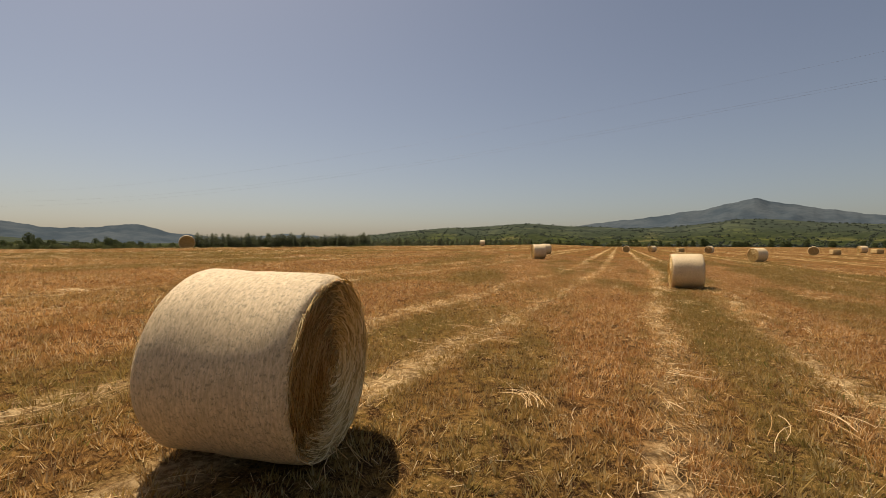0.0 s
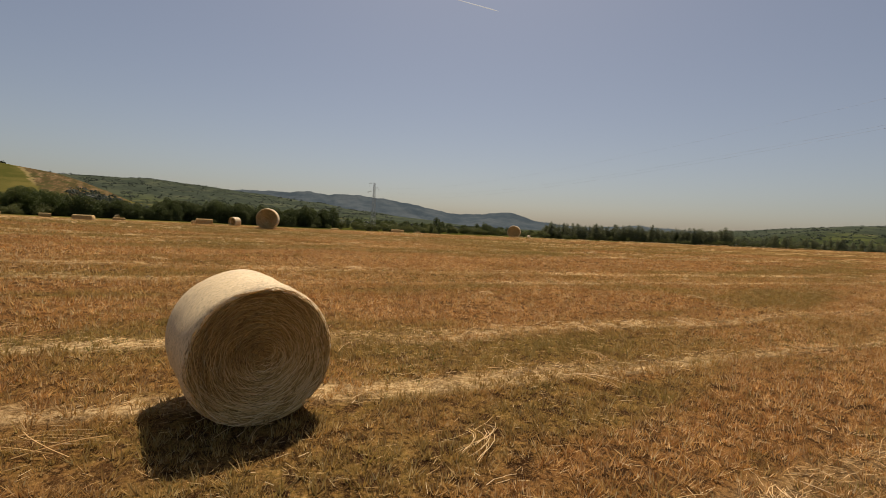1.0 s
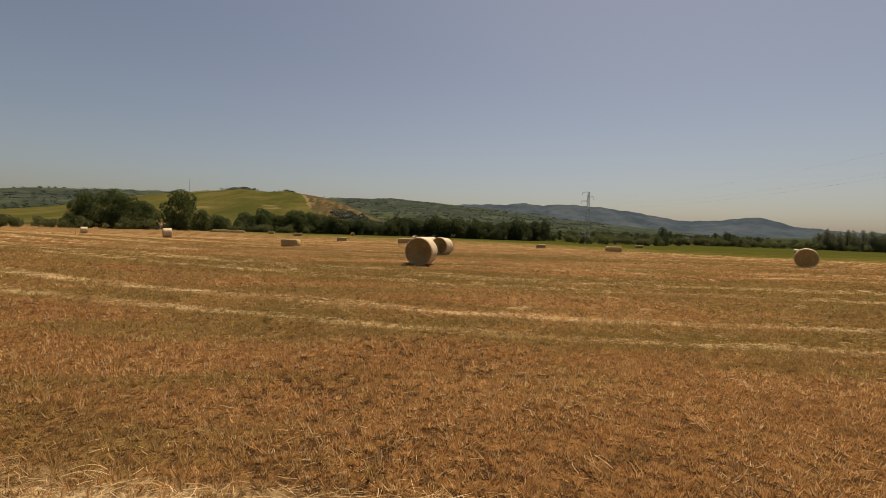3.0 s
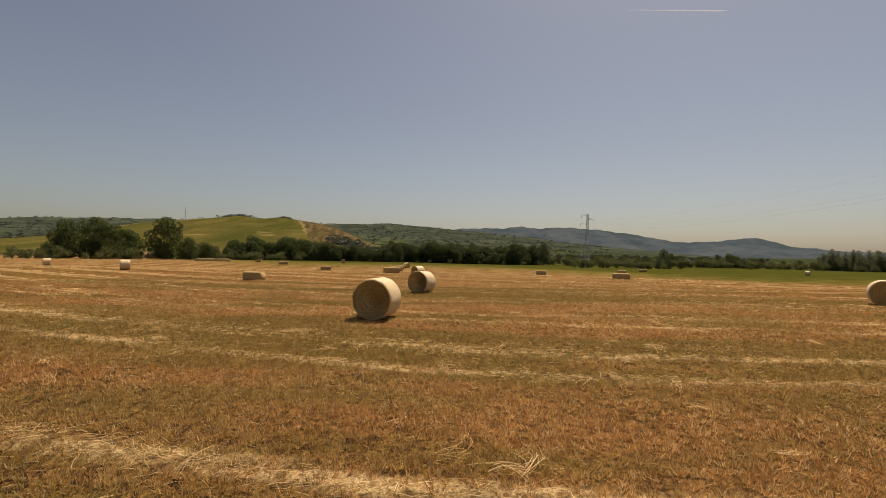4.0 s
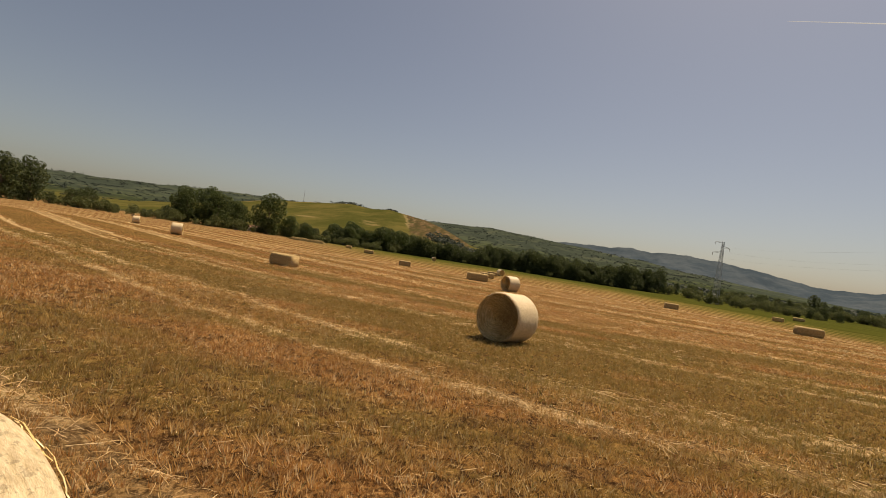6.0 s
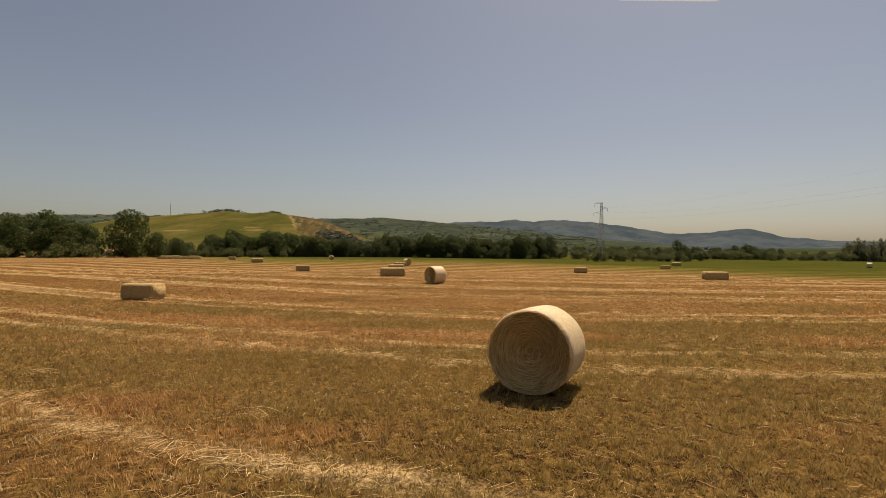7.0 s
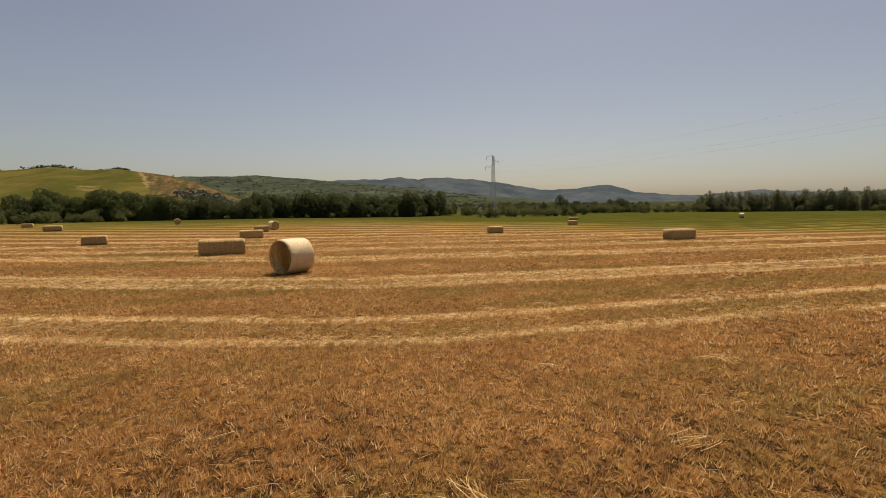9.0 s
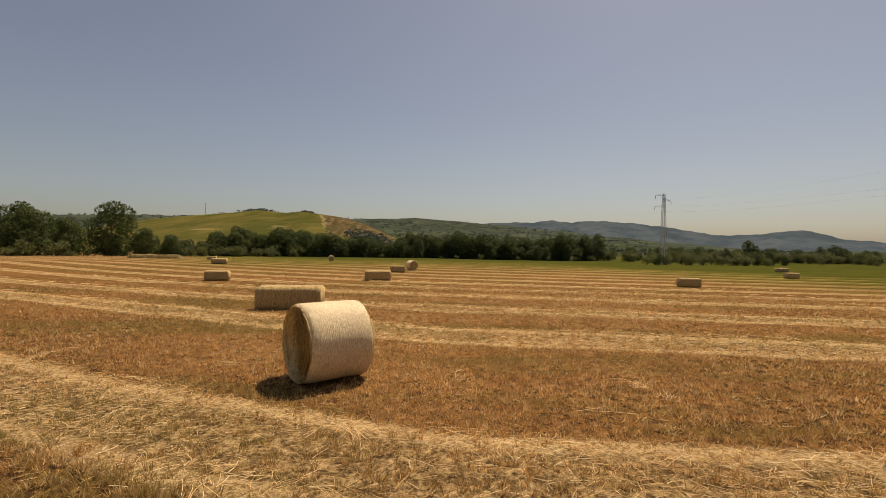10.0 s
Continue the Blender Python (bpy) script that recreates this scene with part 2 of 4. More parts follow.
    sward = s.mix(s.math("MULTIPLY", s.step(s.noise(s.stretch(at, (1.0, 0.2, 1.0)), 0.3, 5, 0.7), 0.42, 0.6), 0.6), sward, (0.034, 0.041, 0.009))
    color = s.mix(lush, color, sward)
    # valley floor and hills: plots of grass, fallow, woodland
    off = s.node("ShaderNodeVectorMath", Vector=at)
    off.operation = "DISTANCE"
    off.inputs[1].default_value = (HUB[0], HUB[1], 0)
    dist = off.outputs["Value"]
    turn = s.math("DEGREES", s.math("ARCTAN2", s.math("SUBTRACT", HUB[0], x), s.math("SUBTRACT", y, HUB[1])))
    far = s.step(dist, 290.0, 380.0)
    plots = s.node("ShaderNodeTexVoronoi", Vector=s.stretch(at, (1, 1, 0.3)), Scale=0.0062)
    plot = s.axes(plots.outputs["Color"])[0]
    wood = s.noise(at, 0.012, 6, 0.72)
    scrub = s.noise(at, 0.07, 6, 0.8)
    fields = s.ramp(plot, [(0.0, (0.065, 0.078, 0.024)), (0.3, (0.09, 0.092, 0.028)), (0.55, (0.058, 0.074, 0.022)), (0.78, (0.15, 0.125, 0.055)), (0.9, (0.075, 0.085, 0.026))])
    fields = s.mix(s.math("MULTIPLY", s.noise(s.stretch(at, (1, 1, 2)), 0.05, 5, 0.7), 0.5), fields, (0.07, 0.078, 0.02))
    fields = s.mix(s.step(wood, 0.39, 0.48), fields, s.mix(s.step(scrub, 0.4, 0.62), (0.020, 0.029, 0.013), (0.05, 0.058, 0.024)))
    # the grassy hill: green gold, streaked along the slope
    near_hill = s.math("MULTIPLY", s.math("MULTIPLY", s.step(dist, 1150.0, 1000.0), s.step(x, -300.0, -360.0)), s.step(y, 20.0, -40.0))
    sheen = s.noise(s.stretch(at, (0.35, 1.0, 1.0)), 0.02, 5, 0.65)
    grass = s.mix(s.step(sheen, 0.36, 0.64), (0.060, 0.061, 0.016), (0.118, 0.098, 0.030))
    grass = s.mix(s.math("MULTIPLY", s.step(s.noise(at, 0.22, 4, 0.8), 0.5, 0.65), 0.35), grass, (0.045, 0.055, 0.014))
    fields = s.mix(near_hill, fields, grass)
    # its bare gullied shoulder
    ragged = s.math("SUBTRACT", s.noise(at, 0.025, 6, 0.75), 0.5)
    flank = s.math("SUBTRACT", s.math("SUBTRACT", 103.5, s.math("MULTIPLY", s.math("MAXIMUM", s.math("SUBTRACT", 900.0, dist), 0.0), 0.0034)), turn)
    flank = s.math("ADD", flank, s.math("MULTIPLY", ragged, 2.6))
    foot = s.math("ADD", s.math("SUBTRACT", dist, 505.0), s.math("MULTIPLY", ragged, 170.0))
    bare = s.math("MULTIPLY", s.math("MULTIPLY", s.step(flank, 0.0, 0.35), s.step(foot, 0.0, 30.0)), s.math("MULTIPLY", s.step(turn, 94.2, 95.2), s.step(dist, 1100.0, 1000.0)))
    run = s.t.nodes.new("ShaderNodeCombineXYZ")
    s.put(run.inputs[0], s.math("ADD", turn, s.math("MULTIPLY", dist, 0.006)))
    s.put(run.inputs[1], s.math("MULTIPLY", dist, 0.006))
    gully = s.noise(run.outputs[0], 1.9, 6, 0.75)
    earth = s.ramp(gully, [(0.0, (0.035, 0.034, 0.015)), (0.44, (0.06, 0.046, 0.022)), (0.53, (0.115, 0.072, 0.038)), (0.64, (0.20, 0.135, 0.078)), (1.0, (0.26, 0.19, 0.12))])
    earth = s.mix(s.step(scrub, 0.51, 0.58), earth, (0.045, 0.05, 0.018))
    fields = s.mix(s.math("MULTIPLY", bare, 0.9), fields, earth)
    path = s.math("MULTIPLY", s.step(s.math("ABSOLUTE", s.math("SUBTRACT", flank, 0.1)), 0.3, 0.12), s.math("MULTIPLY", s.step(foot, 60.0, 120.0), near_hill))
    fields = s.mix(s.math("MULTIPLY", path, 0.6), fields, (0.24, 0.18, 0.085))
    # pale worn streaks: bearing and distance, half spans
    for tb, td, rb, rd in ((120.0, 850.0, 2.4, 46.0), (114.3, 556.0, 1.5, 9.0), (107.2, 560.0, 1.3, 22.0), (113.0, 880.0, 1.6, 14.0)):
        px, py = s.math("DIVIDE", s.math("SUBTRACT", turn, tb), rb), s.math("DIVIDE", s.math("SUBTRACT", dist, td), rd)
        worn = s.math("ADD", s.math("ADD", s.math("MULTIPLY", px, px), s.math("MULTIPLY", py, py)), s.math("MULTIPLY", ragged, 9.0))
        fields = s.mix(s.math("MULTIPLY", s.step(worn, 1.2, 0.0), 0.6), fields, (0.24, 0.175, 0.075))
    # past 1000 m, distance haze is mixed into the hills' colour
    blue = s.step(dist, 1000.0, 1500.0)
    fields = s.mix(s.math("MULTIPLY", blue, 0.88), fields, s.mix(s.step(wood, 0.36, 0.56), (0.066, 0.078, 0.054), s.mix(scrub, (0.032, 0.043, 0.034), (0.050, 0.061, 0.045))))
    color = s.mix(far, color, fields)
    lift = s.math("ADD", s.math("MULTIPLY", fine, 0.5), s.math("ADD", s.math("MULTIPLY", clump, 0.6), s.math("MULTIPLY", straw, 0.5)))
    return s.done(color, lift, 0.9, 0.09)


GROUND = ground_material()
# distance haze is put into the mountains' base colour as blue-grey
far_s = Shade("haze_tinted_mountain", 1.0, 0.0)
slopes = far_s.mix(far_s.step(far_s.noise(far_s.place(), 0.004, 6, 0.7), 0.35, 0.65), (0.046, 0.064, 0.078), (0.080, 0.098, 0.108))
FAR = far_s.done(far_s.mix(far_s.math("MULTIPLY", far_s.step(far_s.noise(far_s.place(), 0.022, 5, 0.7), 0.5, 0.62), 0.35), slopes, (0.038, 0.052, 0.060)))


# ============ ground and distance ============
def ground_sheet():
    """One sheet: fine under the flight, widening towards the horizon."""
    spokes = 760
    radii = [0.0]
    step = 0.35
    while radii[-1] < 4600:
        radii.append(radii[-1] + step)
        step *= 1.012 if radii[-1] < 55 else 1.04
    r = np.array(radii[1:])
    # uneven spokes: denser towards the hills in view
    base = np.linspace(0, 2 * math.pi, spokes, endpoint=False)
    rr, aa = np.meshgrid(r, base, indexing="ij")
    x, y = HUB[0] - rr * np.sin(aa), HUB[1] + rr * np.cos(aa)
    z = land_z(x, y)
    z = z + 0.03 * wave(x, y, 3.0, 3) * np.clip(1 - rr / 200, 0, 1)
    verts = np.concatenate([[[HUB[0], HUB[1], float(land_z(np.array(HUB[0]), np.array(HUB[1])))]], np.stack([x, y, z], -1).reshape(-1, 3)])
    n, m = len(r), spokes
    i, j = np.meshgrid(np.arange(n - 1), np.arange(m), indexing="ij")
    k = (j + 1) % m
    quads = np.stack([1 + i * m + j, 1 + i * m + k, 1 + (i + 1) * m + k, 1 + (i + 1) * m + j], -1).reshape(-1, 4)
    fan = [(0, 1 + (q + 1) % m, 1 + q) for q in range(m)]
    faces = [f[::-1] for f in fan] + quads[:, ::-1].tolist()
    me = mesh_of("ground", verts, faces, True)
    me.flip_normals()
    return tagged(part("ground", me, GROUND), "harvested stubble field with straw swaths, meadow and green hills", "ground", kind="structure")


ground = ground_sheet()
if ground.data.polygons[5000].normal.z < 0:
    ground.data.flip_normals()

SKYLINE = ([-180, -106.9, -65.4, -44.7, -32.2, -27.6, -25.3, -22.7, -18.5, -16.6, -15.5, -13.9, -11.2, -8.5, -6, -0.2, 5.1, 13.4, 23.8, 33.1, 37.1, 41.4],
           [.8, 1.0, 1.3, 1.7, 2.0, 2.3, 2.5, 2.95, 3.8, 4.25, 4.55, 4.25, 3.6, 3.3, 2.9, 2.35, 1.5, 1.0, .7, .75, 1.0, .6])
SKYLINE_WEST = ([41.4, 44, 48.5, 50, 51.9, 53.8, 55, 57.5, 59.7, 62, 65, 67.5, 70, 72.4, 73.8, 76, 78.5, 82.5, 88.1, 100.5, 142, 180],
                [.6, .55, .95, 1.36, 1.9, 1.62, 1.5, 1.33, 1.45, 1.92, 2.38, 2.68, 2.86, 2.95, 2.7, 3.0, 2.75, 2.7, 2.2, 1.6, 1.2, .8])


def mountains():
    """Ring of far mountains past the hills, a slope with its own relief."""
    b = np.linspace(-180, 180, 1800, endpoint=False)
    el = np.interp(b, SKYLINE[0] + SKYLINE_WEST[0][1:], SKYLINE[1] + SKYLINE_WEST[1][1:])
    el = el + 0.035 * np.sin(b * 1.9) + 0.025 * np.sin(b * 4.3 + 1) + 0.012 * np.sin(b * 11.7)
    verts, rows = [], 14
    for q in range(rows):
        f = q / (rows - 1)
        d = 3000 + 1250 * f + 60 * np.sin(b * 0.9 + q) * f * (1 - f)
        up = f ** 1.3
        h = 4250 * np.tan(np.radians(el * 1.03)) * up + 2.5 - 25 * (1 - f) + (14 * wave(b, f * 9.0, 9.0, 71) + 8 * wave(b, f * 9.0, 3.1, 72)) * math.sin(math.pi * f) ** 0.7
        verts.append(np.stack([HUB[0] - d * np.sin(np.radians(b)), HUB[1] + d * np.cos(np.radians(b)), h], -1))
    m = len(b)
    i, j = np.meshgrid(np.arange(rows - 1), np.arange(m), indexing="ij")
    k = (j + 1) % m
    quads = np.stack([i * m + j, (i + 1) * m + j, (i + 1) * m + k, i * m + k], -1).reshape(-1, 4)
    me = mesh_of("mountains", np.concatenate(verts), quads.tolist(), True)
    return tagged(part("backdrop_mountains", me, FAR), "mountains along the horizon with haze painted into their colour", "mountains", kind="structure")


mountains()


# ============ bales ============
def straw_material(name, dark, mid, pale, rough=0.85):
    s = Shade(name, rough, 0.25)
    r = s.island()
    color = s.ramp(r, [(0.0, dark), (0.45, mid), (1.0, pale)])
    color = s.mix(s.math("MULTIPLY", s.noise(s.local(), 3.0, 4), 0.35), color, dark)
    return s.done(color)


def wrap_material():
    """Netted straw round the bale: rings of net over matted straw."""
    s = Shade("netted_straw", 0.55, 0.45)
    at = s.local()
    x, y, z = s.axes(at)
    mat = s.noise(s.stretch(at, (2.2, 0.7, 0.7)), 26.0, 6, 0.75)
    blot = s.noise(at, 5.0, 4, 0.6)
    rings = s.math("SINE", s.math("MULTIPLY", s.math("ADD", x, s.math("MULTIPLY", blot, 0.012)), 210.0))
    color = s.mix(s.step(mat, 0.30, 0.70), (0.53, 0.38, 0.19), (0.88, 0.695, 0.42))
    color = s.mix(s.math("MULTIPLY", s.step(blot, 0.45, 0.7), 0.35), color, (0.50, 0.37, 0.2))
    color = s.mix(s.math("MULTIPLY", s.step(rings, 0.1, 1.0), 0.07), color, (0.88, 0.78, 0.60))
    color = s.mix(s.math("MULTIPLY", s.step(s.noise(at, 38.0, 4, 0.7), 0.54, 0.62), 0.45), color, (0.17, 0.11, 0.05))
    lift = s.math("ADD", s.math("MULTIPLY", rings, 0.035), mat)
    return s.done(color, lift, 1.0, 0.014)


def core_material():
    s = Shade("bale_end_straw", 0.9, 0.15)
    at = s.local()
    color = s.mix(s.step(s.noise(at, 30.0, 5, 0.75), 0.35, 0.65), (0.25, 0.16, 0.056), (0.57, 0.395, 0.16))
    return s.done(color, s.noise(at, 45.0, 4), 0.8, 0.02)


WRAP, CORE = wrap_material(), core_material()
END_STRAW = straw_material("bale_end_stalks", (0.34, 0.21, 0.07), (0.78, 0.55, 0.225), (0.98, 0.80, 0.46))
LOOSE_STRAW = straw_material("loose_straw", (0.30, 0.19, 0.08), (0.52, 0.37, 0.18), (0.74, 0.57, 0.34))
BALE_R, BALE_W = 0.685, 1.12


def bale_profile(seed, sag):
    """Radius round the turn: nearly round, settled on its underside."""
    r = np.random.default_rng(seed)
    p = r.uniform(0, 6.28, 4)

    def radius(t):
        down = np.clip(-np.sin(t), 0, 1)
        return BALE_R * (1 + 0.008 * np.sin(2 * t + p[0]) + 0.006 * np.sin(3 * t + p[1]) + 0.004 * np.sin(7 * t + p[2])) * (1 - sag * down ** 6)
    return radius


def round_bale(seed, label, strands=2600, sag=0.035):
    """Axis along x, resting on z = 0."""
    r = np.random.default_rng(seed)
    bale = new("round_bale")
    bale.empty_display_size = 0.2
    tagged(bale, label, "hay bale", "round bales in the field")
    radius = bale_profile(seed, sag)
    seat = float(radius(np.array(-math.pi / 2)))
    n = 96
    t = np.linspace(0, 2 * math.pi, n, endpoint=False)
    half = BALE_W / 2
    xs = [-half + 0.0, -half + 0.02, -half + 0.06, -half * 0.6, -half * 0.3, 0, half * 0.3, half * 0.6, half - 0.06, half - 0.02, half]
    inset = [0.05, 0.018, 0.0, -0.004, 0.002, -0.003, 0.001, -0.005, 0.0, 0.018, 0.05]
    verts = []
    for k, (x, d) in enumerate(zip(xs, inset)):
        rr = radius(t) - d + 0.004 * np.sin(5 * t + k * 1.3 + seed)
        verts.append(np.stack([np.full(n, x) + 0.008 * np.sin(3 * t + k), rr * np.cos(t), rr * np.sin(t) + seat], -1))
    faces = [(k * n + j, k * n + (j + 1) % n, (k + 1) * n + (j + 1) % n, (k + 1) * n + j) for k in range(len(xs) - 1) for j in range(n)]
    part("net_wrap", mesh_of("net_wrap", np.concatenate(verts), faces, True), WRAP, bale, "pale netting wound tightly round the straw")
    for side in (-1, 1):
        rings = np.linspace(0, 1, 13)[1:]
        ev = [[side * (half - 0.01), 0, seat]]
        for q in rings:
            rr = (radius(t) - 0.045) * q
            bulge = 0.005 * math.sin(9 * q * math.pi) - 0.008 * (1 - q) + 0.006 * np.sin(11 * t + 9 * q)
            ev += list(zip((side * (half - 0.004 + bulge)).tolist(), (rr * np.cos(t)).tolist(), (rr * np.sin(t) + seat).tolist()))
        ef = [(0, 1 + j, 1 + (j + 1) % n) for j in range(n)]
        ef += [(1 + q * n + j, 1 + (q + 1) * n + j, 1 + (q + 1) * n + (j + 1) % n, 1 + q * n + (j + 1) % n) for q in range(len(rings) - 1) for j in range(n)]
        end = part("bale_end", mesh_of("bale_end", ev, ef if side > 0 else [f[::-1] for f in ef], True), CORE, bale, "coiled straw end with a spiral grain")
        # stalks wound round the middle, tangled near it
        m = 5
        q = np.sqrt(r.uniform(0.004, 1, strands)) * (BALE_R - 0.03)
        t0 = r.uniform(0, 2 * math.pi, strands)
        length = r.uniform(0.1, 0.32, strands)
        sweep = length / np.maximum(q, 0.12)
        tilt = r.normal(0, 0.17, strands) + r.normal(0, 0.5, strands) * (q < 0.14)
        w = r.uniform(0.0014, 0.003, strands)
        g = np.linspace(-0.5, 0.5, m)[None, :]
        tt = t0[:, None] + sweep[:, None] * g
        qq = np.clip(q[:, None] + tilt[:, None] * length[:, None] * g * 1.5, 0.0, None)
        lim = radius(tt) - 0.018
        qq = np.minimum(qq, lim)
        lift = side * (half + 0.004 + r.uniform(0, 0.022, strands)[:, None] * (1 - (2 * g) ** 2) + r.uniform(-0.01, 0.006, strands)[:, None])

        def edge(sign):
            q2 = qq + sign * w[:, None]
            return np.stack([lift + sign * 0.003, q2 * np.cos(tt), q2 * np.sin(tt) + seat], -1)
        tagged(part("straw", strips_mesh("straw", edge(-1), edge(1)), END_STRAW, end), kind="stuff")
    # a few loose wisps at the rim and the foot
    k = 90
    t0 = r.uniform(0, 2 * math.pi, k)
    side = r.choice([-1, 1], k)
    g = np.linspace(0, 1, 4)[None, :]
    ln = r.uniform(0.04, 0.14, k)
    rr = radius(t0)[:, None] - 0.03 + ln[:, None] * g * r.uniform(-0.2, 0.6, k)[:, None]
    tt = t0[:, None] + ln[:, None] * g * r.normal(0, 1.4, k)[:, None]
    xx = side[:, None] * (half - 0.02 + ln[:, None] * g * r.uniform(0.1, 0.7, k)[:, None])
    zz = np.maximum(rr * np.sin(tt) + seat, 0.01)
    lo = np.stack([xx, rr * np.cos(tt), zz], -1)
    hi = lo + np.array([0.003, 0.003, 0.004])
    tagged(part("loose_straw", strips_mesh("loose_straw", lo, hi), LOOSE_STRAW, bale), kind="stuff")
    return bale


def rest(x, y, turn):
    return pose(x, y, float(field_z(x, y)) + 0.012, 0, 0, turn)


# each: place, turn of its axis
NEAR_BALES = [(-3.33, 2.71, 7), (-30.80, 7.43, -17), (-43.20, 9.29, -32), (-71.57, 9.68, -53)]
NEAR_TILT = (1.8, 0.0, -3.0, 0.0)          # lean along the axis
FAR_BALES = [(-37.96, 33.83, -42), (-78.71, -28.40, 120), (-107.54, -59.01, 122), (-6.30, 43.53, 24), (-7.57, 60.92, 29),
             (2.34, 20.25, 0), (4.4, 106.1, 80), (9.6, 107.6, 40), (18.2, 96.8, 60), (13.6, 52.3, 30), (29.9, 85.0, 70),
             (35.5, 62.5, 20), (46.7, 76.9, 45), (45.0, 106.0, 10), (53.0, 110.0, 60), (-127.5, 8.2, 35), (-172.5, -13.0, 15),
             (-146.0, 128.0, 40), (-27.0, 106.0, 15)]
LAB = "round straw bale in pale net wrap standing on the stubble"
kinds = [round_bale(11, LAB, 2000), round_bale(23, LAB, 1600, 0.05), round_bale(37, LAB, 1200, 0.05), round_bale(44, LAB, 240, 0.06), round_bale(58, LAB, 240, 0.03)]
for q, (x, y, turn) in enumerate(NEAR_BALES + FAR_BALES):
    k = (0, 1, 0, 2, 3, 4)[q] if q < 6 else 3 + q % 2
    m = rest(x, y, turn) @ pose(0, 0, -0.01, 0, NEAR_TILT[q] if q < 4 else 0, 0)
    if q in (0, 1, 3, 4, 5):
        kinds[k].matrix_basis = m
    else:
        copy_thing(kinds[k], m)


# ============ square bales ============
def square_bale(seed, length=2.15, deep=1.1, high=0.84):
    """Long axis along y, resting on z = 0: flakes pressed together, held by twine."""
    r = np.random.default_rng(seed)
    bale = new("square_bale")
    tagged(bale, "large rectangular straw bale tied with twine on the stubble", "straw bale", "rectangular bales in the field")
    rings, side = 44, 40
    verts = []
    cx, cz = deep / 2, high / 2
    pinch = [-0.36, -0.215, -0.07, 0.07, 0.215, 0.36]
    for k in range(rings):
        yy = -length / 2 + length * k / (rings - 1)
        flake = 0.012 * math.sin(k * 2.9 + seed) + 0.008 * math.sin(k * 1.3)
        end = 0.06 * (max(0, 1 - k / 2.0) + max(0, 1 - (rings - 1 - k) / 2.0))
        for j in range(side):
            t = 2 * math.pi * j / side
            c, s = math.cos(t), math.sin(t)
            p = 6.5
            q = (abs(c) ** p + abs(s) ** p) ** (-1 / p)
            x, z = c * q, s * q
            sag = 0.02 * math.sin(3 * t + seed)
            verts.append((x * (cx - end + flake + sag) + r.normal(0, 0.006), yy + r.normal(0, 0.006),
                          max(cz + z * (cz - end * 0.8 + flake * (z > -0.5)) + r.normal(0, 0.006), 0.0)))
    faces = [(k * side + j, k * side + (j + 1) % side, (k + 1) * side + (j + 1) % side, (k + 1) * side + j) for k in range(rings - 1) for j in range(side)]
    faces.append(tuple(range(side - 1, -1, -1)))
    faces.append(tuple((rings - 1) * side + j for j in range(side)))
    me = mesh_of("straw_block", verts, [f[::-1] for f in faces], True)
    part("straw_block", me, BLOCK, bale)
    for f in pinch:
        x = f * deep
        loop = [(x, -length / 2 - 0.004, 0.1), (x, -length / 2 - 0.006, high * 0.5), (x, -length / 2 + 0.03, high - 0.06), (x, -length / 2 + 0.12, high + 0.008),
                (x, 0, high + 0.014), (x, length / 2 - 0.12, high + 0.008), (x, length / 2 - 0.03, high - 0.06), (x, length / 2 + 0.006, high * 0.5), (x, length / 2 + 0.004, 0.1)]
        lo = np.array([loop])
        w = np.array([0.006, 0, 0])
        part("twine", strips_mesh("twine", lo - w, lo + w), TWINE, bale)
    n = 420
    pts = np.stack([r.choice([-1, 1], n) * (cx - 0.005) * np.ones(n), r.uniform(-length / 2, length / 2, n), r.uniform(0.04, high - 0.03, n)], -1)
    top = r.random(n) < 0.4
    pts[top] = np.stack([r.uniform(-cx, cx, top.sum()) * 0.95, r.uniform(-length / 2, length / 2, top.sum()), np.full(top.sum(), high + 0.002)], -1)
    ends = r.random(n) < 0.3
    pts[ends] = np.stack([r.uniform(-cx, cx, ends.sum()) * 0.9, r.choice([-1, 1], ends.sum()) * (length / 2), r.uniform(0.05, high - 0.05, ends.sum())], -1)
    way = r.normal(0, 1, (n, 3))
    way /= np.linalg.norm(way, axis=1)[:, None]
    g = np.linspace(0, 1, 3)[None, :, None]
    lo = pts[:, None, :] + way[:, None, :] * g * r.uniform(0.04, 0.13, n)[:, None, None]
    lo[..., 2] = np.maximum(lo[..., 2], 0.01)
    tagged(part("loose_straw", strips_mesh("loose_straw", lo, lo + np.array([0.004, 0.004, 0.003])), LOOSE_STRAW, bale), kind="stuff")
    return bale


sb = Shade("pressed_straw", 0.9, 0.15)
at = sb.local()
lay = sb.noise(sb.stretch(at, (1.0, 5.0, 1.0)), 9.0, 6, 0.75)
BLOCK = sb.done(sb.mix(sb.step(lay, 0.33, 0.68), (0.27, 0.17, 0.062), (0.66, 0.475, 0.225)), lay, 0.9, 0.04)
tw = Shade("twine", 0.7, 0.2)
TWINE = tw.done((0.42, 0.36, 0.26))
square_kinds = [square_bale(3), square_bale(8, 2.3, 1.15, 0.86)]
SQUARE_BALES = [(-61.3, -6.4, -14), (-80.7, 6.2, 4), (-102.5, -6.7, 12), (-82.2, 40.2, -6), (-106.0, 34.9, -3), (-105.6, 6.3, 5), (-122.5, 6.7, 6),
                (-141.1, -24.4, 14), (-172.4, -40.6, 10), (15.0, 108.0, 4), (33.0, 86.0, -8), (-160.0, 84.0, 5), (-130.0, 63.0, 8),
                (-82.0, 91.0, 0), (44.0, 99.0, 3), (56.0, 118.0, 12)]
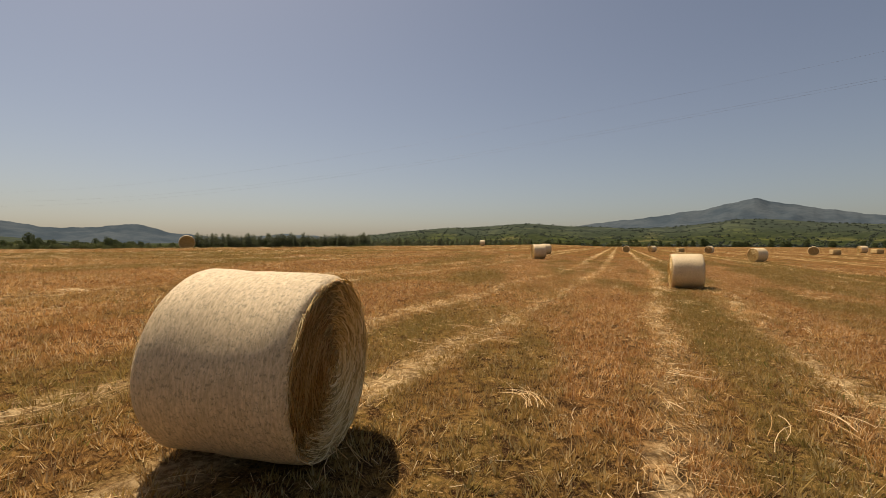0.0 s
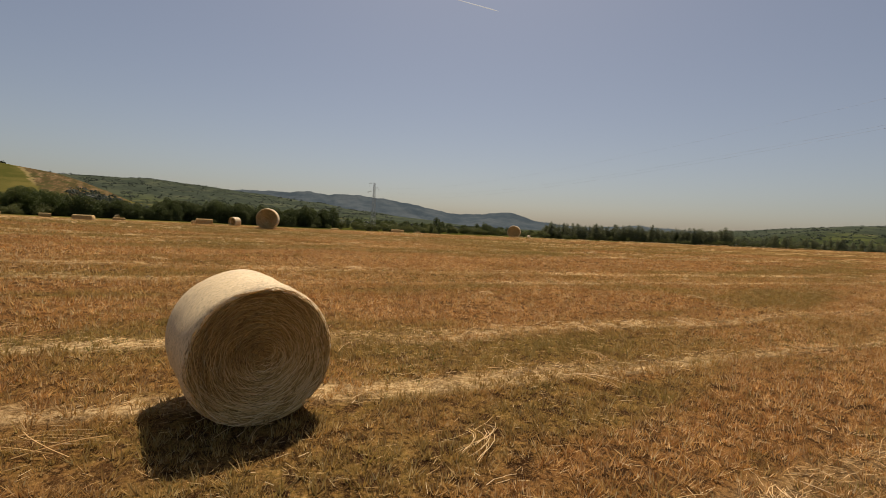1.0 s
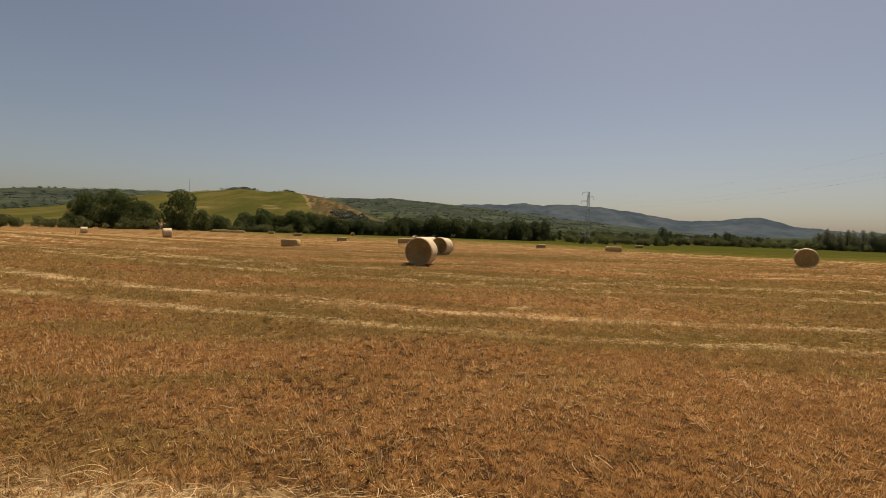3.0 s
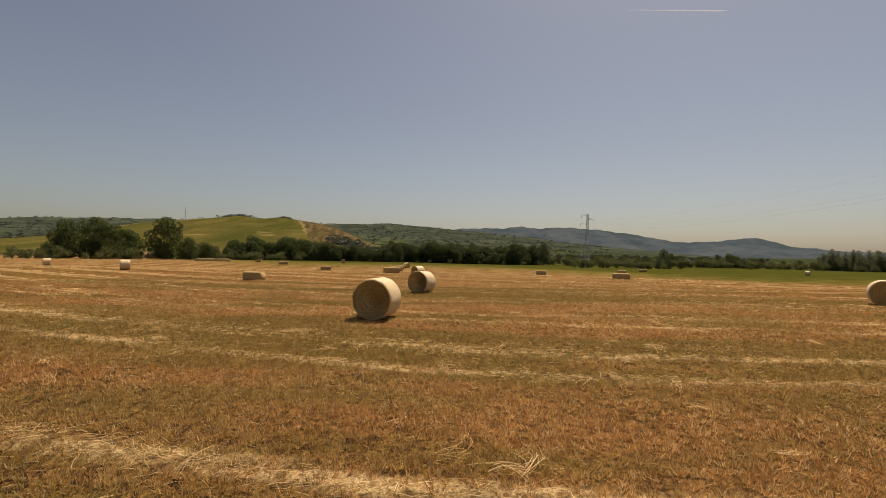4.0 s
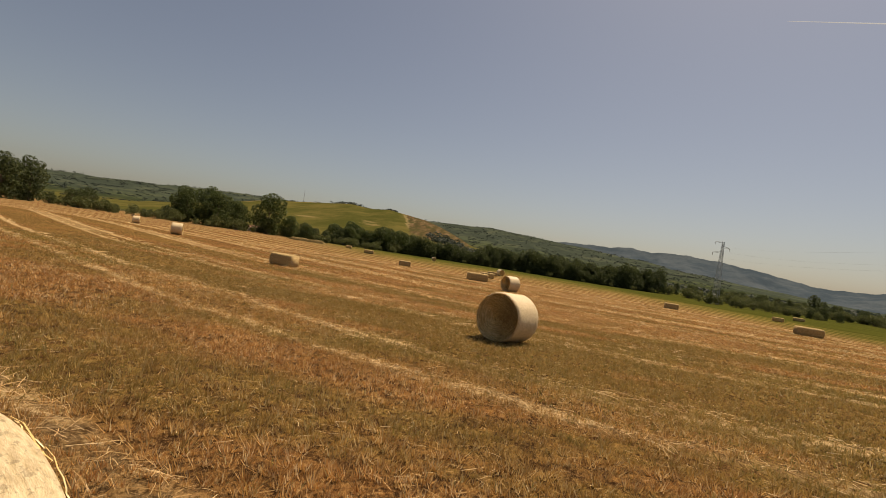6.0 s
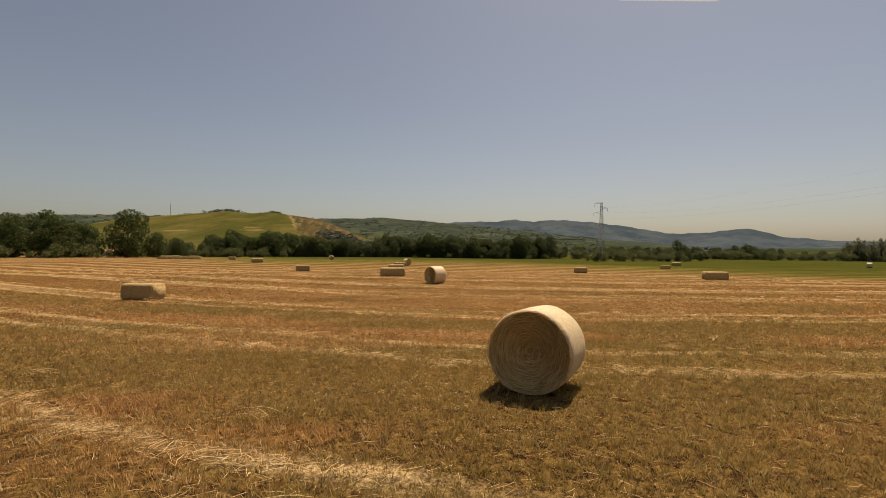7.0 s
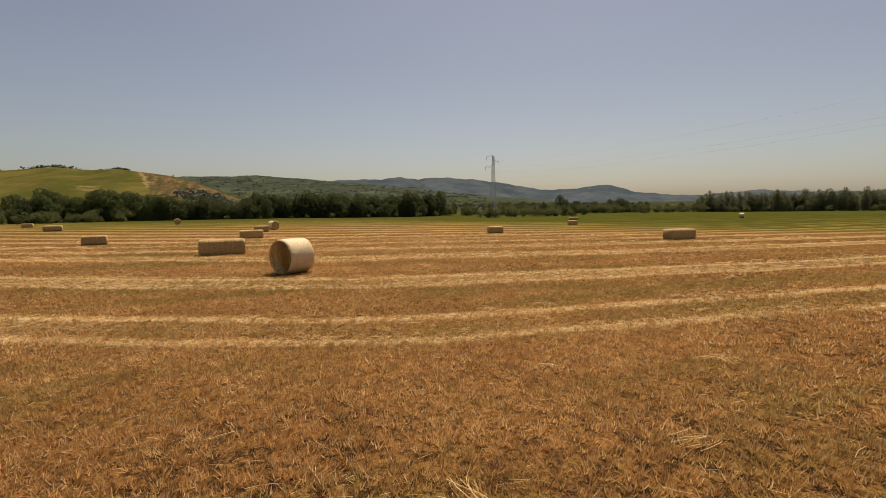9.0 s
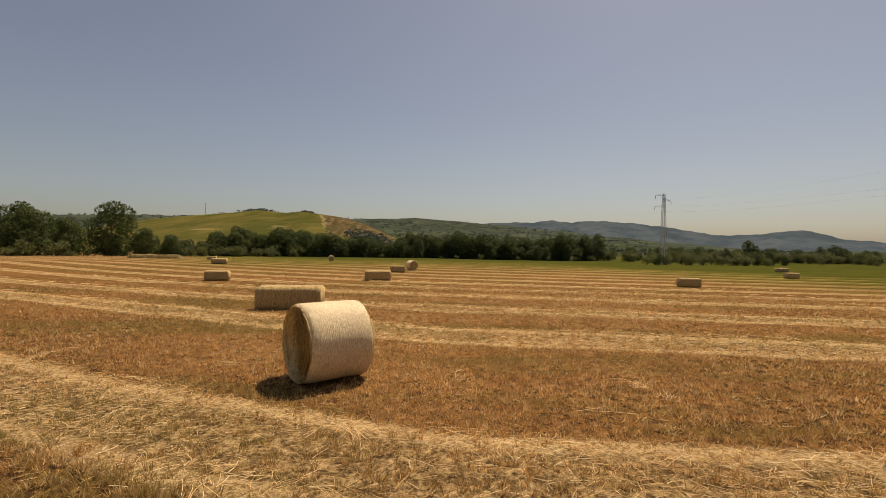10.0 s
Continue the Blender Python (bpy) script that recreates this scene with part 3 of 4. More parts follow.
for q, (x, y, turn) in enumerate(SQUARE_BALES):
    m = pose(x, y, float(field_z(x, y)) + 0.01, 0, 0, turn)
    if q < 2:
        square_kinds[q].matrix_basis = m @ Matrix.Diagonal((0.92, 0.86, 0.96, 1)) if q == 0 else m
    else:
        copy_thing(square_kinds[q % 2], m)


# ============ trees ============
def leaf_material(name, dark, mid, pale):
    """Leaves: half of the light that falls on them shines through."""
    s = Shade(name, 0.65, 0.25)
    tint = s.ramp(s.island(), [(0.0, dark), (0.55, mid), (1.0, pale)])
    tint = s.mix(s.math("MULTIPLY", s.whole(), 0.4), tint, mid)
    s.done(tint)
    thin = s.node("ShaderNodeBsdfTranslucent", Color=tint)
    both = s.node("ShaderNodeMixShader", Fac=0.4)
    s.t.links.new(s.b.outputs[0], both.inputs[1])
    s.t.links.new(thin.outputs[0], both.inputs[2])
    s.t.links.new(both.outputs[0], s.t.nodes["Material Output"].inputs[0])
    return s.mat


OAK_LEAF = leaf_material("oak_leaves", (0.036, 0.050, 0.014), (0.082, 0.106, 0.030), (0.14, 0.165, 0.05))
WOOD_LEAF = leaf_material("wood_leaves", (0.034, 0.046, 0.016), (0.076, 0.094, 0.032), (0.13, 0.15, 0.052))
POPLAR_LEAF = leaf_material("poplar_leaves", (0.075, 0.085, 0.042), (0.15, 0.16, 0.08), (0.24, 0.24, 0.13))
SHRUB_LEAF = leaf_material("shrub_leaves", (0.055, 0.068, 0.022), (0.115, 0.13, 0.042), (0.19, 0.185, 0.07))
# leaves on the hills: distance haze is painted in, bluer and flatter
HAZED_LEAF = leaf_material("hazed_leaves", (0.033, 0.045, 0.033), (0.044, 0.057, 0.040), (0.056, 0.069, 0.047))
bk = Shade("bark", 0.95, 0.1)
BARK = bk.done(bk.mix(bk.noise(bk.stretch(bk.local(), (6, 6, 1.2)), 3.0, 5), (0.06, 0.045, 0.032), (0.17, 0.135, 0.10)), bk.noise(bk.local(), 9.0), 0.7, 0.05)


def tube(bm, a, b, ra, rb, sides=7):
    a, b = Vector(a), Vector(b)
    q = (b - a).to_track_quat("Z", "Y")
    ring = [[bm.verts.new(p + q @ Vector((rad * math.cos(2 * math.pi * k / sides), rad * math.sin(2 * math.pi * k / sides), 0))) for k in range(sides)] for p, rad in ((a, ra), (b, rb))]
    for k in range(sides):
        bm.faces.new((ring[0][k], ring[0][(k + 1) % sides], ring[1][(k + 1) % sides], ring[1][k]))


def leaves(r, centres, sizes, count, leaf):
    """Leaf sprays scattered over and in a set of clumps; uneven, with gaps."""
    pick = r.choice(len(centres), count, p=sizes ** 2 / (sizes ** 2).sum())
    way = r.normal(0, 1, (count, 3))
    way /= np.linalg.norm(way, axis=1)[:, None]
    depth = r.uniform(0.55, 1.08, count) ** 0.6
    pos = centres[pick] + way * (sizes[pick] * depth)[:, None] * np.array([1, 1, 0.85])
    nrm = way * 0.8 + r.normal(0, 0.6, (count, 3))
    nrm /= np.linalg.norm(nrm, axis=1)[:, None]
    u = np.cross(nrm, r.normal(0, 1, (count, 3)))
    u /= np.linalg.norm(u, axis=1)[:, None]
    v = np.cross(nrm, u)
    s = (leaf * r.uniform(0.5, 1.3, count))[:, None]
    quad = np.stack([pos - u * s, pos - v * s * 0.6 + nrm * s * 0.2, pos + u * s, pos + v * s * 0.6 + nrm * s * 0.2], axis=1)
    quad[..., 2] = np.maximum(quad[..., 2], 0.05)
    return quads_mesh("crown", quad, 4)


def broadleaf(seed, name, label, high, wide, stem, material, count, leaf, group):
    r = np.random.default_rng(seed)
    tree = tagged(new(name), label, "tree", group)
    bm = bmesh.new()
    tip = Vector((r.normal(0, 0.3), r.normal(0, 0.3), high * 0.7))
    knee = Vector((r.normal(0, 0.2), r.normal(0, 0.2), high * stem))
    tube(bm, (0, 0, -0.4), knee, high * 0.030, high * 0.022, 9)
    tube(bm, knee, tip, high * 0.022, high * 0.006)
    centres, sizes = [], []
    n = 17
    for k in range(n):
        t = 2 * math.pi * (k * 0.618)
        f = (k + 0.5) / n
        z = high * (stem * 0.75 + (0.93 - stem * 0.75) * f)
        spread = wide * 0.5 * (0.35 + 0.75 * math.sin(math.pi * min(0.97, 0.14 + f * 0.84))) * r.uniform(0.55, 1.05)
        c = np.array([spread * math.cos(t) * 0.72, spread * math.sin(t) * 0.72, z])
        centres.append(c)
        sizes.append(wide * r.uniform(0.15, 0.26))
        if k % 2 == 0:
            start = knee.lerp(tip, min(0.95, f * 0.8))
            tube(bm, start, Vector(c), high * 0.010, high * 0.003, 5)
    part("trunk", bm, BARK, tree)
    part("crown", leaves(r, np.array(centres), np.array(sizes), count, leaf), material, tree)
    return tree


def poplar(seed, high, wide, label, count=1500):
    r = np.random.default_rng(seed)
    tree = tagged(new("poplar"), label, "tree", "row of poplars past the meadow")
    bm = bmesh.new()
    tube(bm, (0, 0, -0.4), (0.1, 0, high * 0.3), high * 0.016, high * 0.011)
    tube(bm, (0.1, 0, high * 0.3), (r.normal(0, 0.15), r.normal(0, 0.15), high * 0.96), high * 0.011, 0.02)
    centres, sizes = [], []
    for k in range(15):
        f = k / 14
        rad = wide * 0.5 * (0.45 + 0.55 * math.sin(math.pi * min(0.9, 0.25 + f * 0.62))) * (1 - 0.35 * f ** 4)
        t = k * 2.4
        c = np.array([rad * 0.45 * math.cos(t), rad * 0.45 * math.sin(t), high * (0.1 + 0.86 * f)])
        centres.append(c)
        sizes.append(rad * r.uniform(0.65, 0.95))
        if k > 2:
            tube(bm, (0, 0, c[2] - 0.9), c, 0.05, 0.015, 5)
    part("trunk", bm, BARK, tree)
    part("crown", leaves(r, np.array(centres), np.array(sizes), count, 0.31), POPLAR_LEAF, tree)
    return tree


def shrub(seed, high, wide, label, count=620):
    r = np.random.default_rng(seed)
    bush = tagged(new("shrub"), label, "shrub", "shrubs along the meadow edge")
    bm = bmesh.new()
    centres = np.stack([r.normal(0, wide * 0.22, 9), r.normal(0, wide * 0.22, 9), r.uniform(0.25, 0.75, 9) * high], -1)
    for c in centres[:6]:
        tube(bm, (r.normal(0, 0.15), r.normal(0, 0.15), -0.2), c, 0.06, 0.02, 5)
    part("stems", bm, BARK, bush)
    part("crown", leaves(r, centres, r.uniform(0.18, 0.3, 9) * wide, count, 0.26), SHRUB_LEAF, bush)
    return bush


OAK_L = "dark green broadleaf tree with rounded crown at the field edge"
WOOD_L = "dense dark green tree in the wood behind the meadow"
oaks = [broadleaf(41, "oak_tree", OAK_L, 14.0, 12.0, 0.07, OAK_LEAF, 6000, 0.33, "broadleaf trees at the field edge"),
        broadleaf(42, "oak_tree", OAK_L, 12.0, 11.0, 0.06, OAK_LEAF, 5600, 0.33, "broadleaf trees at the field edge")]
woods = [broadleaf(51, "wood_tree", WOOD_L, 11.0, 9.5, 0.05, WOOD_LEAF, 2700, 0.34, "trees of the wood"),
         broadleaf(52, "wood_tree", WOOD_L, 10.0, 9.5, 0.05, WOOD_LEAF, 2700, 0.34, "trees of the wood"),
         broadleaf(53, "wood_tree", WOOD_L, 12.5, 8.0, 0.05, WOOD_LEAF, 2700, 0.34, "trees of the wood")]
POP_L = "slender grey-green poplar standing in a close row"
poplars = [poplar(61, 12.0, 5.6, POP_L), poplar(62, 11.2, 6.2, POP_L), poplar(63, 12.8, 5.0, POP_L)]
SHRUB_L = "bushy light green shrub at the edge of the meadow"
shrubs = [shrub(71, 3.4, 4.6, SHRUB_L), shrub(72, 4.4, 5.0, SHRUB_L)]
placed = set()


def plant(kind, x, y, scale=1.0, sink=0.0):
    """Stand one of a kind at x, y; the first takes the made tree itself."""
    x = -20 + (x + 20) * 0.962          # the belts, drawn a little closer
    z = float(land_z(np.array(float(x)), np.array(float(y)))) - sink
    m = pose(x, y, z, 0, 0, rng.uniform(0, 360)) @ Matrix.Diagonal((scale, scale, scale * rng.uniform(0.92, 1.08), 1))
    if kind.name in placed:
        made = copy_thing(kind, Matrix())
    else:
        placed.add(kind.name)
        made = kind
    made.matrix_basis = m


def belt(kinds, a, b, count, deep, low, high, sink=0.0):
    """A belt of trees from a to b, some metres deep."""
    ax, ay = a
    bx, by = b
    length = math.hypot(bx - ax, by - ay)
    nx, ny = -(by - ay) / length, (bx - ax) / length
    for k in range(count):
        f = (k + rng.uniform(0.2, 0.8)) / count
        d = rng.uniform(-0.5, 0.5) * deep
        plant(kinds[int(rng.integers(len(kinds)))], ax + (bx - ax) * f + nx * d, ay + (by - ay) * f + ny * d, rng.uniform(low, high), sink)


# the tall oak and its neighbours
plant(oaks[0], -215, -88, 1.08)
for x, y, s in ((-203, -103, 0.98), (-209, -111, 1.0), (-200, -114, 0.9), (-214, -101, 0.95), (-222, -108, 0.95), (-206, -121, 0.72), (-221, -82, 0.62), (-226, -76, 0.55)):
    plant(oaks[int(s * 100) % 2], x, y, s)
belt(woods, (-226, -84), (-262, -72), 13, 9, 0.42, 0.7)
belt(oaks, (-260, -76), (-286, -40), 14, 14, 0.72, 0.98)
belt(woods, (-276, -40), (-292, -4), 18, 12, 0.6, 0.9)
belt(woods, (-288, -6), (-290, 84), 46, 14, 0.78, 1.04)
belt(woods, (-281, -32), (-283, 82), 34, 4, 0.5, 0.8, 0.6)
plant(woods[2], -288, 86, 1.0)
# left end of the field
belt(woods, (-150, -130), (-200, -116), 12, 12, 0.2, 0.62)
belt(woods, (-112, -146), (-148, -122), 14, 14, 0.75, 1.0)
belt(woods, (-60, -190), (-112, -150), 14, 18, 0.8, 1.1)
belt(shrubs, (-150, -118), (-222, -86), 28, 9, 0.35, 1.15)
belt(shrubs, (-226, -78), (-280, -38), 24, 9, 0.4, 1.25)
# scrub and small trees between the wood and the poplars
belt(shrubs, (-284, 90), (-296, 190), 46, 26, 0.7, 1.4)
belt(woods, (-310, 95), (-320, 190), 12, 30, 0.4, 0.62)
for x, y, s in ((-305, 143, 0.72), (-304, 167, 0.85), (-294, 203, 0.78), (-296, 208, 0.72), (-308, 181, 0.62)):
    plant(woods[int(x) % 3], x, y, s)
belt(woods, (-306, 160), (-285, 240), 14, 20, 0.35, 0.6)
belt(shrubs, (-288, 190), (-268, 248), 18, 14, 0.7, 1.3)
belt(poplars, (-278, 246), (-176, 322), 84, 12, 0.7, 0.96)
belt(shrubs, (-272, 242), (-170, 318), 30, 6, 0.6, 1.0)
belt(woods, (-282, 248), (-180, 324), 22, 10, 0.5, 0.72)
belt(poplars, (-176, 322), (-60, 392), 64, 16, 0.42, 0.66)
belt(shrubs, (-170, 318), (60, 430), 50, 14, 0.5, 1.0)
belt(woods, (-60, 396), (150, 470), 30, 26, 0.36, 0.6)
belt(woods, (150, 470), (420, 480), 26, 30, 0.4, 0.65)
belt(shrubs, (-268, -20), (-278, 90), 9, 7, 0.25, 0.6)
belt(shrubs, (-262, 100), (-262, 200), 5, 10, 0.4, 0.7)
belt(shrubs, (-236, 84), (-238, 132), 20, 8, 0.55, 1.05)
belt(woods, (-246, 120), (-250, 150), 6, 10, 0.28, 0.45)
belt(woods, (-300, 100), (-306, 235), 22, 22, 0.42, 0.68)
belt(shrubs, (-296, 120), (-280, 240), 30, 24, 0.8, 1.5)


def far_woods():
    """Hedges, copses and woods on the hills, too far to part."""
    r = np.random.default_rng(99)
    rows = []

    def add(bearing, dist, size, sway):
        a = np.radians(bearing)
        rows.append(np.stack([HUB[0] - dist * np.sin(a), HUB[1] + dist * np.cos(a), size, sway], -1))
    n = 2600                                    # woods over the middle ridge
    b = r.uniform(66, 150, n)
    add(b, r.uniform(1150, 1960, n), r.uniform(2.2, 4.5, n), np.zeros(n))
    n = 330                                     # trees along its crest
    add(np.concatenate([r.normal(97.3, 0.7, n // 3), r.normal(91, 1.5, n // 3), r.uniform(86, 104, n - 2 * (n // 3))]), r.uniform(1950, 1990, n), r.uniform(1.2, 2.6, n), np.zeros(n))
    n = 2000                                    # low hills
    add(r.uniform(-34, 40, n), r.uniform(900, 1790, n), r.uniform(2, 4, n), np.zeros(n))
    n = 700                                     # valley floor below them
    add(r.uniform(-34, 34, n), r.uniform(520, 900, n), r.uniform(2, 4.5, n), np.zeros(n))
    n = 46                                      # copse on the near hill top
    add(r.normal(109.6, 0.9, n), r.uniform(890, 925, n), r.uniform(2.5, 5, n), np.zeros(n))
    n = 40
    add(r.uniform(104.5, 108, n), r.uniform(895, 915, n), r.uniform(1.5, 2.6, n), np.zeros(n))
    n = 14
    add(r.normal(104.7, 0.25, n), r.uniform(895, 912, n), r.uniform(2.0, 4.0, n), np.zeros(n))
    n = 60                                      # hedges on the slope
    add(r.uniform(95, 100, n), r.normal(540, 26, n), r.uniform(1.5, 3.5, n), np.zeros(n))
    n = 90
    add(np.linspace(92, 99, n), 560 + r.normal(0, 50, n), r.uniform(2, 5, n), np.zeros(n))
    n = 120
    add(r.uniform(112, 150, n), r.normal(905, 10, n), r.uniform(1.2, 2.8, n), np.zeros(n))
    n = 260                                     # valley behind the pylon
    add(r.uniform(50, 92, n), r.uniform(420, 900, n), r.uniform(3, 6, n), np.zeros(n))
    spots = np.concatenate(rows)
    z = land_z(spots[:, 0], spots[:, 1])
    per = 16
    k = len(spots)
    way = r.normal(0, 1, (k, per, 3))
    way /= np.linalg.norm(way, axis=2)[..., None]
    size = spots[:, 2][:, None, None]
    pos = np.stack([spots[:, 0], spots[:, 1], z + spots[:, 2] * 0.4], -1)[:, None, :] + way * size * r.uniform(0.5, 0.95, (k, per, 1)) * np.array([1.5, 1.5, 0.6])
    nrm = way * 0.6 + np.array([0, 0, 0.6]) + r.normal(0, 0.5, (k, per, 3))
    u = np.cross(nrm, r.normal(0, 1, (k, per, 3)))
    u /= np.linalg.norm(u, axis=2)[..., None]
    v = np.cross(nrm, u)
    v /= np.linalg.norm(v, axis=2)[..., None]
    s = size * r.uniform(0.22, 0.42, (k, per, 1))
    quad = np.stack([pos - u * s, pos - v * s, pos + u * s, pos + v * s], axis=2)
    return tagged(part("far_woods", quads_mesh("far_woods", quad.reshape(-1, 3), 4), HAZED_LEAF), "distant woods and hedges scattered over the hills", "woods", kind="stuff")


far_woods()


# ============ pylon, wires, buildings, trail ============
steel = Shade("galvanised_steel", 0.55, 0.4)
STEEL = steel.done(steel.mix(steel.noise(steel.local(), 1.5), (0.30, 0.31, 0.32), (0.46, 0.47, 0.48)))
steel.b.inputs["Metallic"].default_value = 0.4
wire_s = Shade("wire", 0.6, 0.3)
WIRE = wire_s.done((0.12, 0.125, 0.13))
glass_s = Shade("insulator", 0.4, 0.4)
CERAMIC = glass_s.done((0.22, 0.16, 0.12))


def bars(pairs, radius, sides=5):
    bm = bmesh.new()
    for a, b in pairs:
        tube(bm, a, b, radius, radius, sides)
    return bm


def pylon(x, y, top):
    """Lattice mast with three staggered arms."""
    base = float(land_z(np.array(float(x)), np.array(float(y)))) - 0.3
    high = top - base
    mast = tagged(new("pylon"), "grey steel lattice power pylon with three staggered arms", "pylon")
    mast.matrix_basis = pose(x, y, base)

    def half(z):
        return 1.15 - 0.85 * z / high
    corners = [(1, 1), (-1, 1), (-1, -1), (1, -1)]
    for cx, cy in corners:
        part("leg", bars([((cx * half(0), cy * half(0), 0), (cx * half(high), cy * half(high), high))], 0.055), STEEL, mast)
    levels = [0.0]
    while levels[-1] < high - 0.9:
        levels.append(min(high, levels[-1] + 2.0 * half(levels[-1]) * 0.95))
    levels[-1] = high
    for za, zb in zip(levels, levels[1:]):
        pairs = []
        for k in range(4):
            (ax, ay), (bx, by) = corners[k], corners[(k + 1) % 4]
            pairs += [((ax * half(za), ay * half(za), za), (bx * half(zb), by * half(zb), zb)), ((bx * half(za), by * half(za), za), (ax * half(zb), ay * half(zb), zb)),
                      ((ax * half(zb), ay * half(zb), zb), (bx * half(zb), by * half(zb), zb))]
        part("bracing", bars(pairs, 0.03, 4), STEEL, mast)
    for drop, side, reach in ((0.5, -1, 3.0), (2.5, 1, 2.6), (4.6, -1, 3.4)):
        z = high - drop
        h = half(z)
        tip = (0, side * reach, z + 0.1)
        arm = part("arm", bars([((h, side * h, z), tip), ((-h, side * h, z), tip), ((h, side * h, z + 0.7), tip), ((-h, side * h, z + 0.7), tip)], 0.045, 5), STEEL, mast)
        bm = bmesh.new()
        for k in range(8):
            tube(bm, (0, tip[1], tip[2] - 0.1 - k * 0.16), (0, tip[1], tip[2] - 0.2 - k * 0.16), 0.13, 0.06, 8)
        part("insulator", bm, CERAMIC, arm, "brown stacked insulator")
    return base + high


def wire(side, drop, gain, radius=0.006):
    """One line from its arm: it sags past the pylon, then climbs over the field."""
    x = np.linspace(PYL[0], 60.0, 90)
    f = (x - PYL[0]) / (60.0 - PYL[0])
    y = PYL[1] + side - 0.09 * (x - PYL[0])
    low = 15.4 + 0.098 * (x + 9.5) + 0.0004 * (x + 9.5) ** 2
    z = low + (PYL[2] - drop - low[0]) * (1 - f) + gain * f
    bm = bmesh.new()
    pts = np.stack([x, y, z], -1)
    for p, q in zip(pts, pts[1:]):
        tube(bm, p, q, radius, radius, 4)
    return tagged(part("power_line", bm, WIRE), "thin dark overhead power line", "cable", "power lines")


PYL = (-228.3, 92.3, 21.5)
pylon(*PYL)
wire(-3.0, 2.1, 3.2, 0.005)
wire(2.6, 4.1, 1.6)
wire(-3.4, 6.2, 0.0)


def polar(bearing, dist):
    a = math.radians(bearing)
    x, y = HUB[0] - dist * math.sin(a), HUB[1] + dist * math.cos(a)
    return x, y, float(land_z(np.array(x), np.array(y)))


plaster = Shade("farm_plaster", 0.9, 0.1)
PLASTER = plaster.done(plaster.mix(plaster.noise(plaster.local(), 0.6, 5), (0.46, 0.40, 0.32), (0.62, 0.56, 0.47)))
tile = Shade("roof_tile", 0.9, 0.1)
TILE = tile.done(tile.mix(tile.noise(tile.local(), 1.2, 5), (0.22, 0.11, 0.07), (0.36, 0.2, 0.13)))
dark = Shade("window_dark", 0.3, 0.5)
DARK = dark.done((0.03, 0.03, 0.035))


def box(x0, x1, y0, y1, z0, z1):
    bm = bmesh.new()
    bmesh.ops.create_cube(bm, size=1.0, matrix=Matrix.LocRotScale(((x0 + x1) / 2, (y0 + y1) / 2, (z0 + z1) / 2), None, (x1 - x0, y1 - y0, z1 - z0)))
    return bm


def farmhouse(bearing, dist, wide, deep, eaves, label, name="farmhouse"):
    x, y, z = polar(bearing, dist)
    house = tagged(new(name), label, "house")
    house.matrix_basis = pose(x, y, z - 0.4, 0, 0, bearing + 12)
    part("wall", box(-wide / 2, wide / 2, -deep / 2, deep / 2, 0, eaves), PLASTER, house)
    bm = bmesh.new()
    w, d, o = wide / 2 + 0.5, deep / 2 + 0.5, eaves + 0.004
    v = [bm.verts.new(p) for p in ((-w, -d, o), (w, -d, o), (w, d, o), (-w, d, o), (-w, 0, o + deep * 0.24), (w, 0, o + deep * 0.24))]
    for f in ((0, 1, 5, 4), (2, 3, 4, 5), (0, 4, 3), (1, 2, 5), (3, 2, 1, 0)):
        bm.faces.new([v[k] for k in f])
    part("roof", bm, TILE, house)
    for k in range(3):
        part("window", box(-wide / 3 + k * wide / 3 - 0.5, -wide / 3 + k * wide / 3 + 0.5, -deep / 2 - 0.05, -deep / 2 + 0.05, eaves * 0.45, eaves * 0.75), DARK, house)
    return house


farmhouse(104.7, 912, 9, 6, 4.0, "small plastered farmhouse with tiled roof on the hill crest")
farmhouse(111.5, 925, 12, 7, 4.0, "plastered farmhouse among trees on the hill top")
farmhouse(119.8, 262, 7, 4, 2.6, "low open shed beside the trees at the field edge", "field_shed")

def earth_bank(x, y, length, deep, high, turn):
    """A flat-topped heap of old straw and earth at the foot of the field."""
    r = np.random.default_rng(88)
    n, m = 48, 16
    u, v = np.meshgrid(np.linspace(-1, 1, n), np.linspace(-1, 1, m), indexing="ij")
    top = np.clip((1 - np.abs(u) ** 6) * 1.2, 0, 1) * np.clip((1 - v * v) * 1.9, 0, 1)
    px, py = u * length / 2 + r.normal(0, 0.05, u.shape), v * deep / 2 + r.normal(0, 0.05, u.shape)
    pz = high * top * (0.86 + 0.14 * wave(px, py, 4.0, 12)) - 0.25 + r.normal(0, 0.04, u.shape)
    i, j = np.meshgrid(np.arange(n - 1), np.arange(m - 1), indexing="ij")
    faces = np.stack([i * m + j, (i + 1) * m + j, (i + 1) * m + j + 1, i * m + j + 1], -1).reshape(-1, 4)
    heap = part("earth_mound", mesh_of("earth_mound", np.stack([px, py, pz], -1).reshape(-1, 3), faces.tolist(), True), HEAP)
    heap.matrix_basis = pose(x, y, float(land_z(np.array(float(x)), np.array(float(y)))), 0, 0, turn)
    return tagged(heap, "long flat-topped mound of tan earth by the bushes", "mound")


hp = Shade("old_straw", 0.95, 0.1)
HEAP = hp.done(hp.mix(hp.step(hp.noise(hp.local(), 1.4, 6, 0.75), 0.38, 0.62), (0.10, 0.072, 0.028), (0.22, 0.155, 0.064)), hp.noise(hp.local(), 5.0, 5), 0.8, 0.1)
earth_bank(-180, -58, 12.5, 5.0, 1.35, 107)

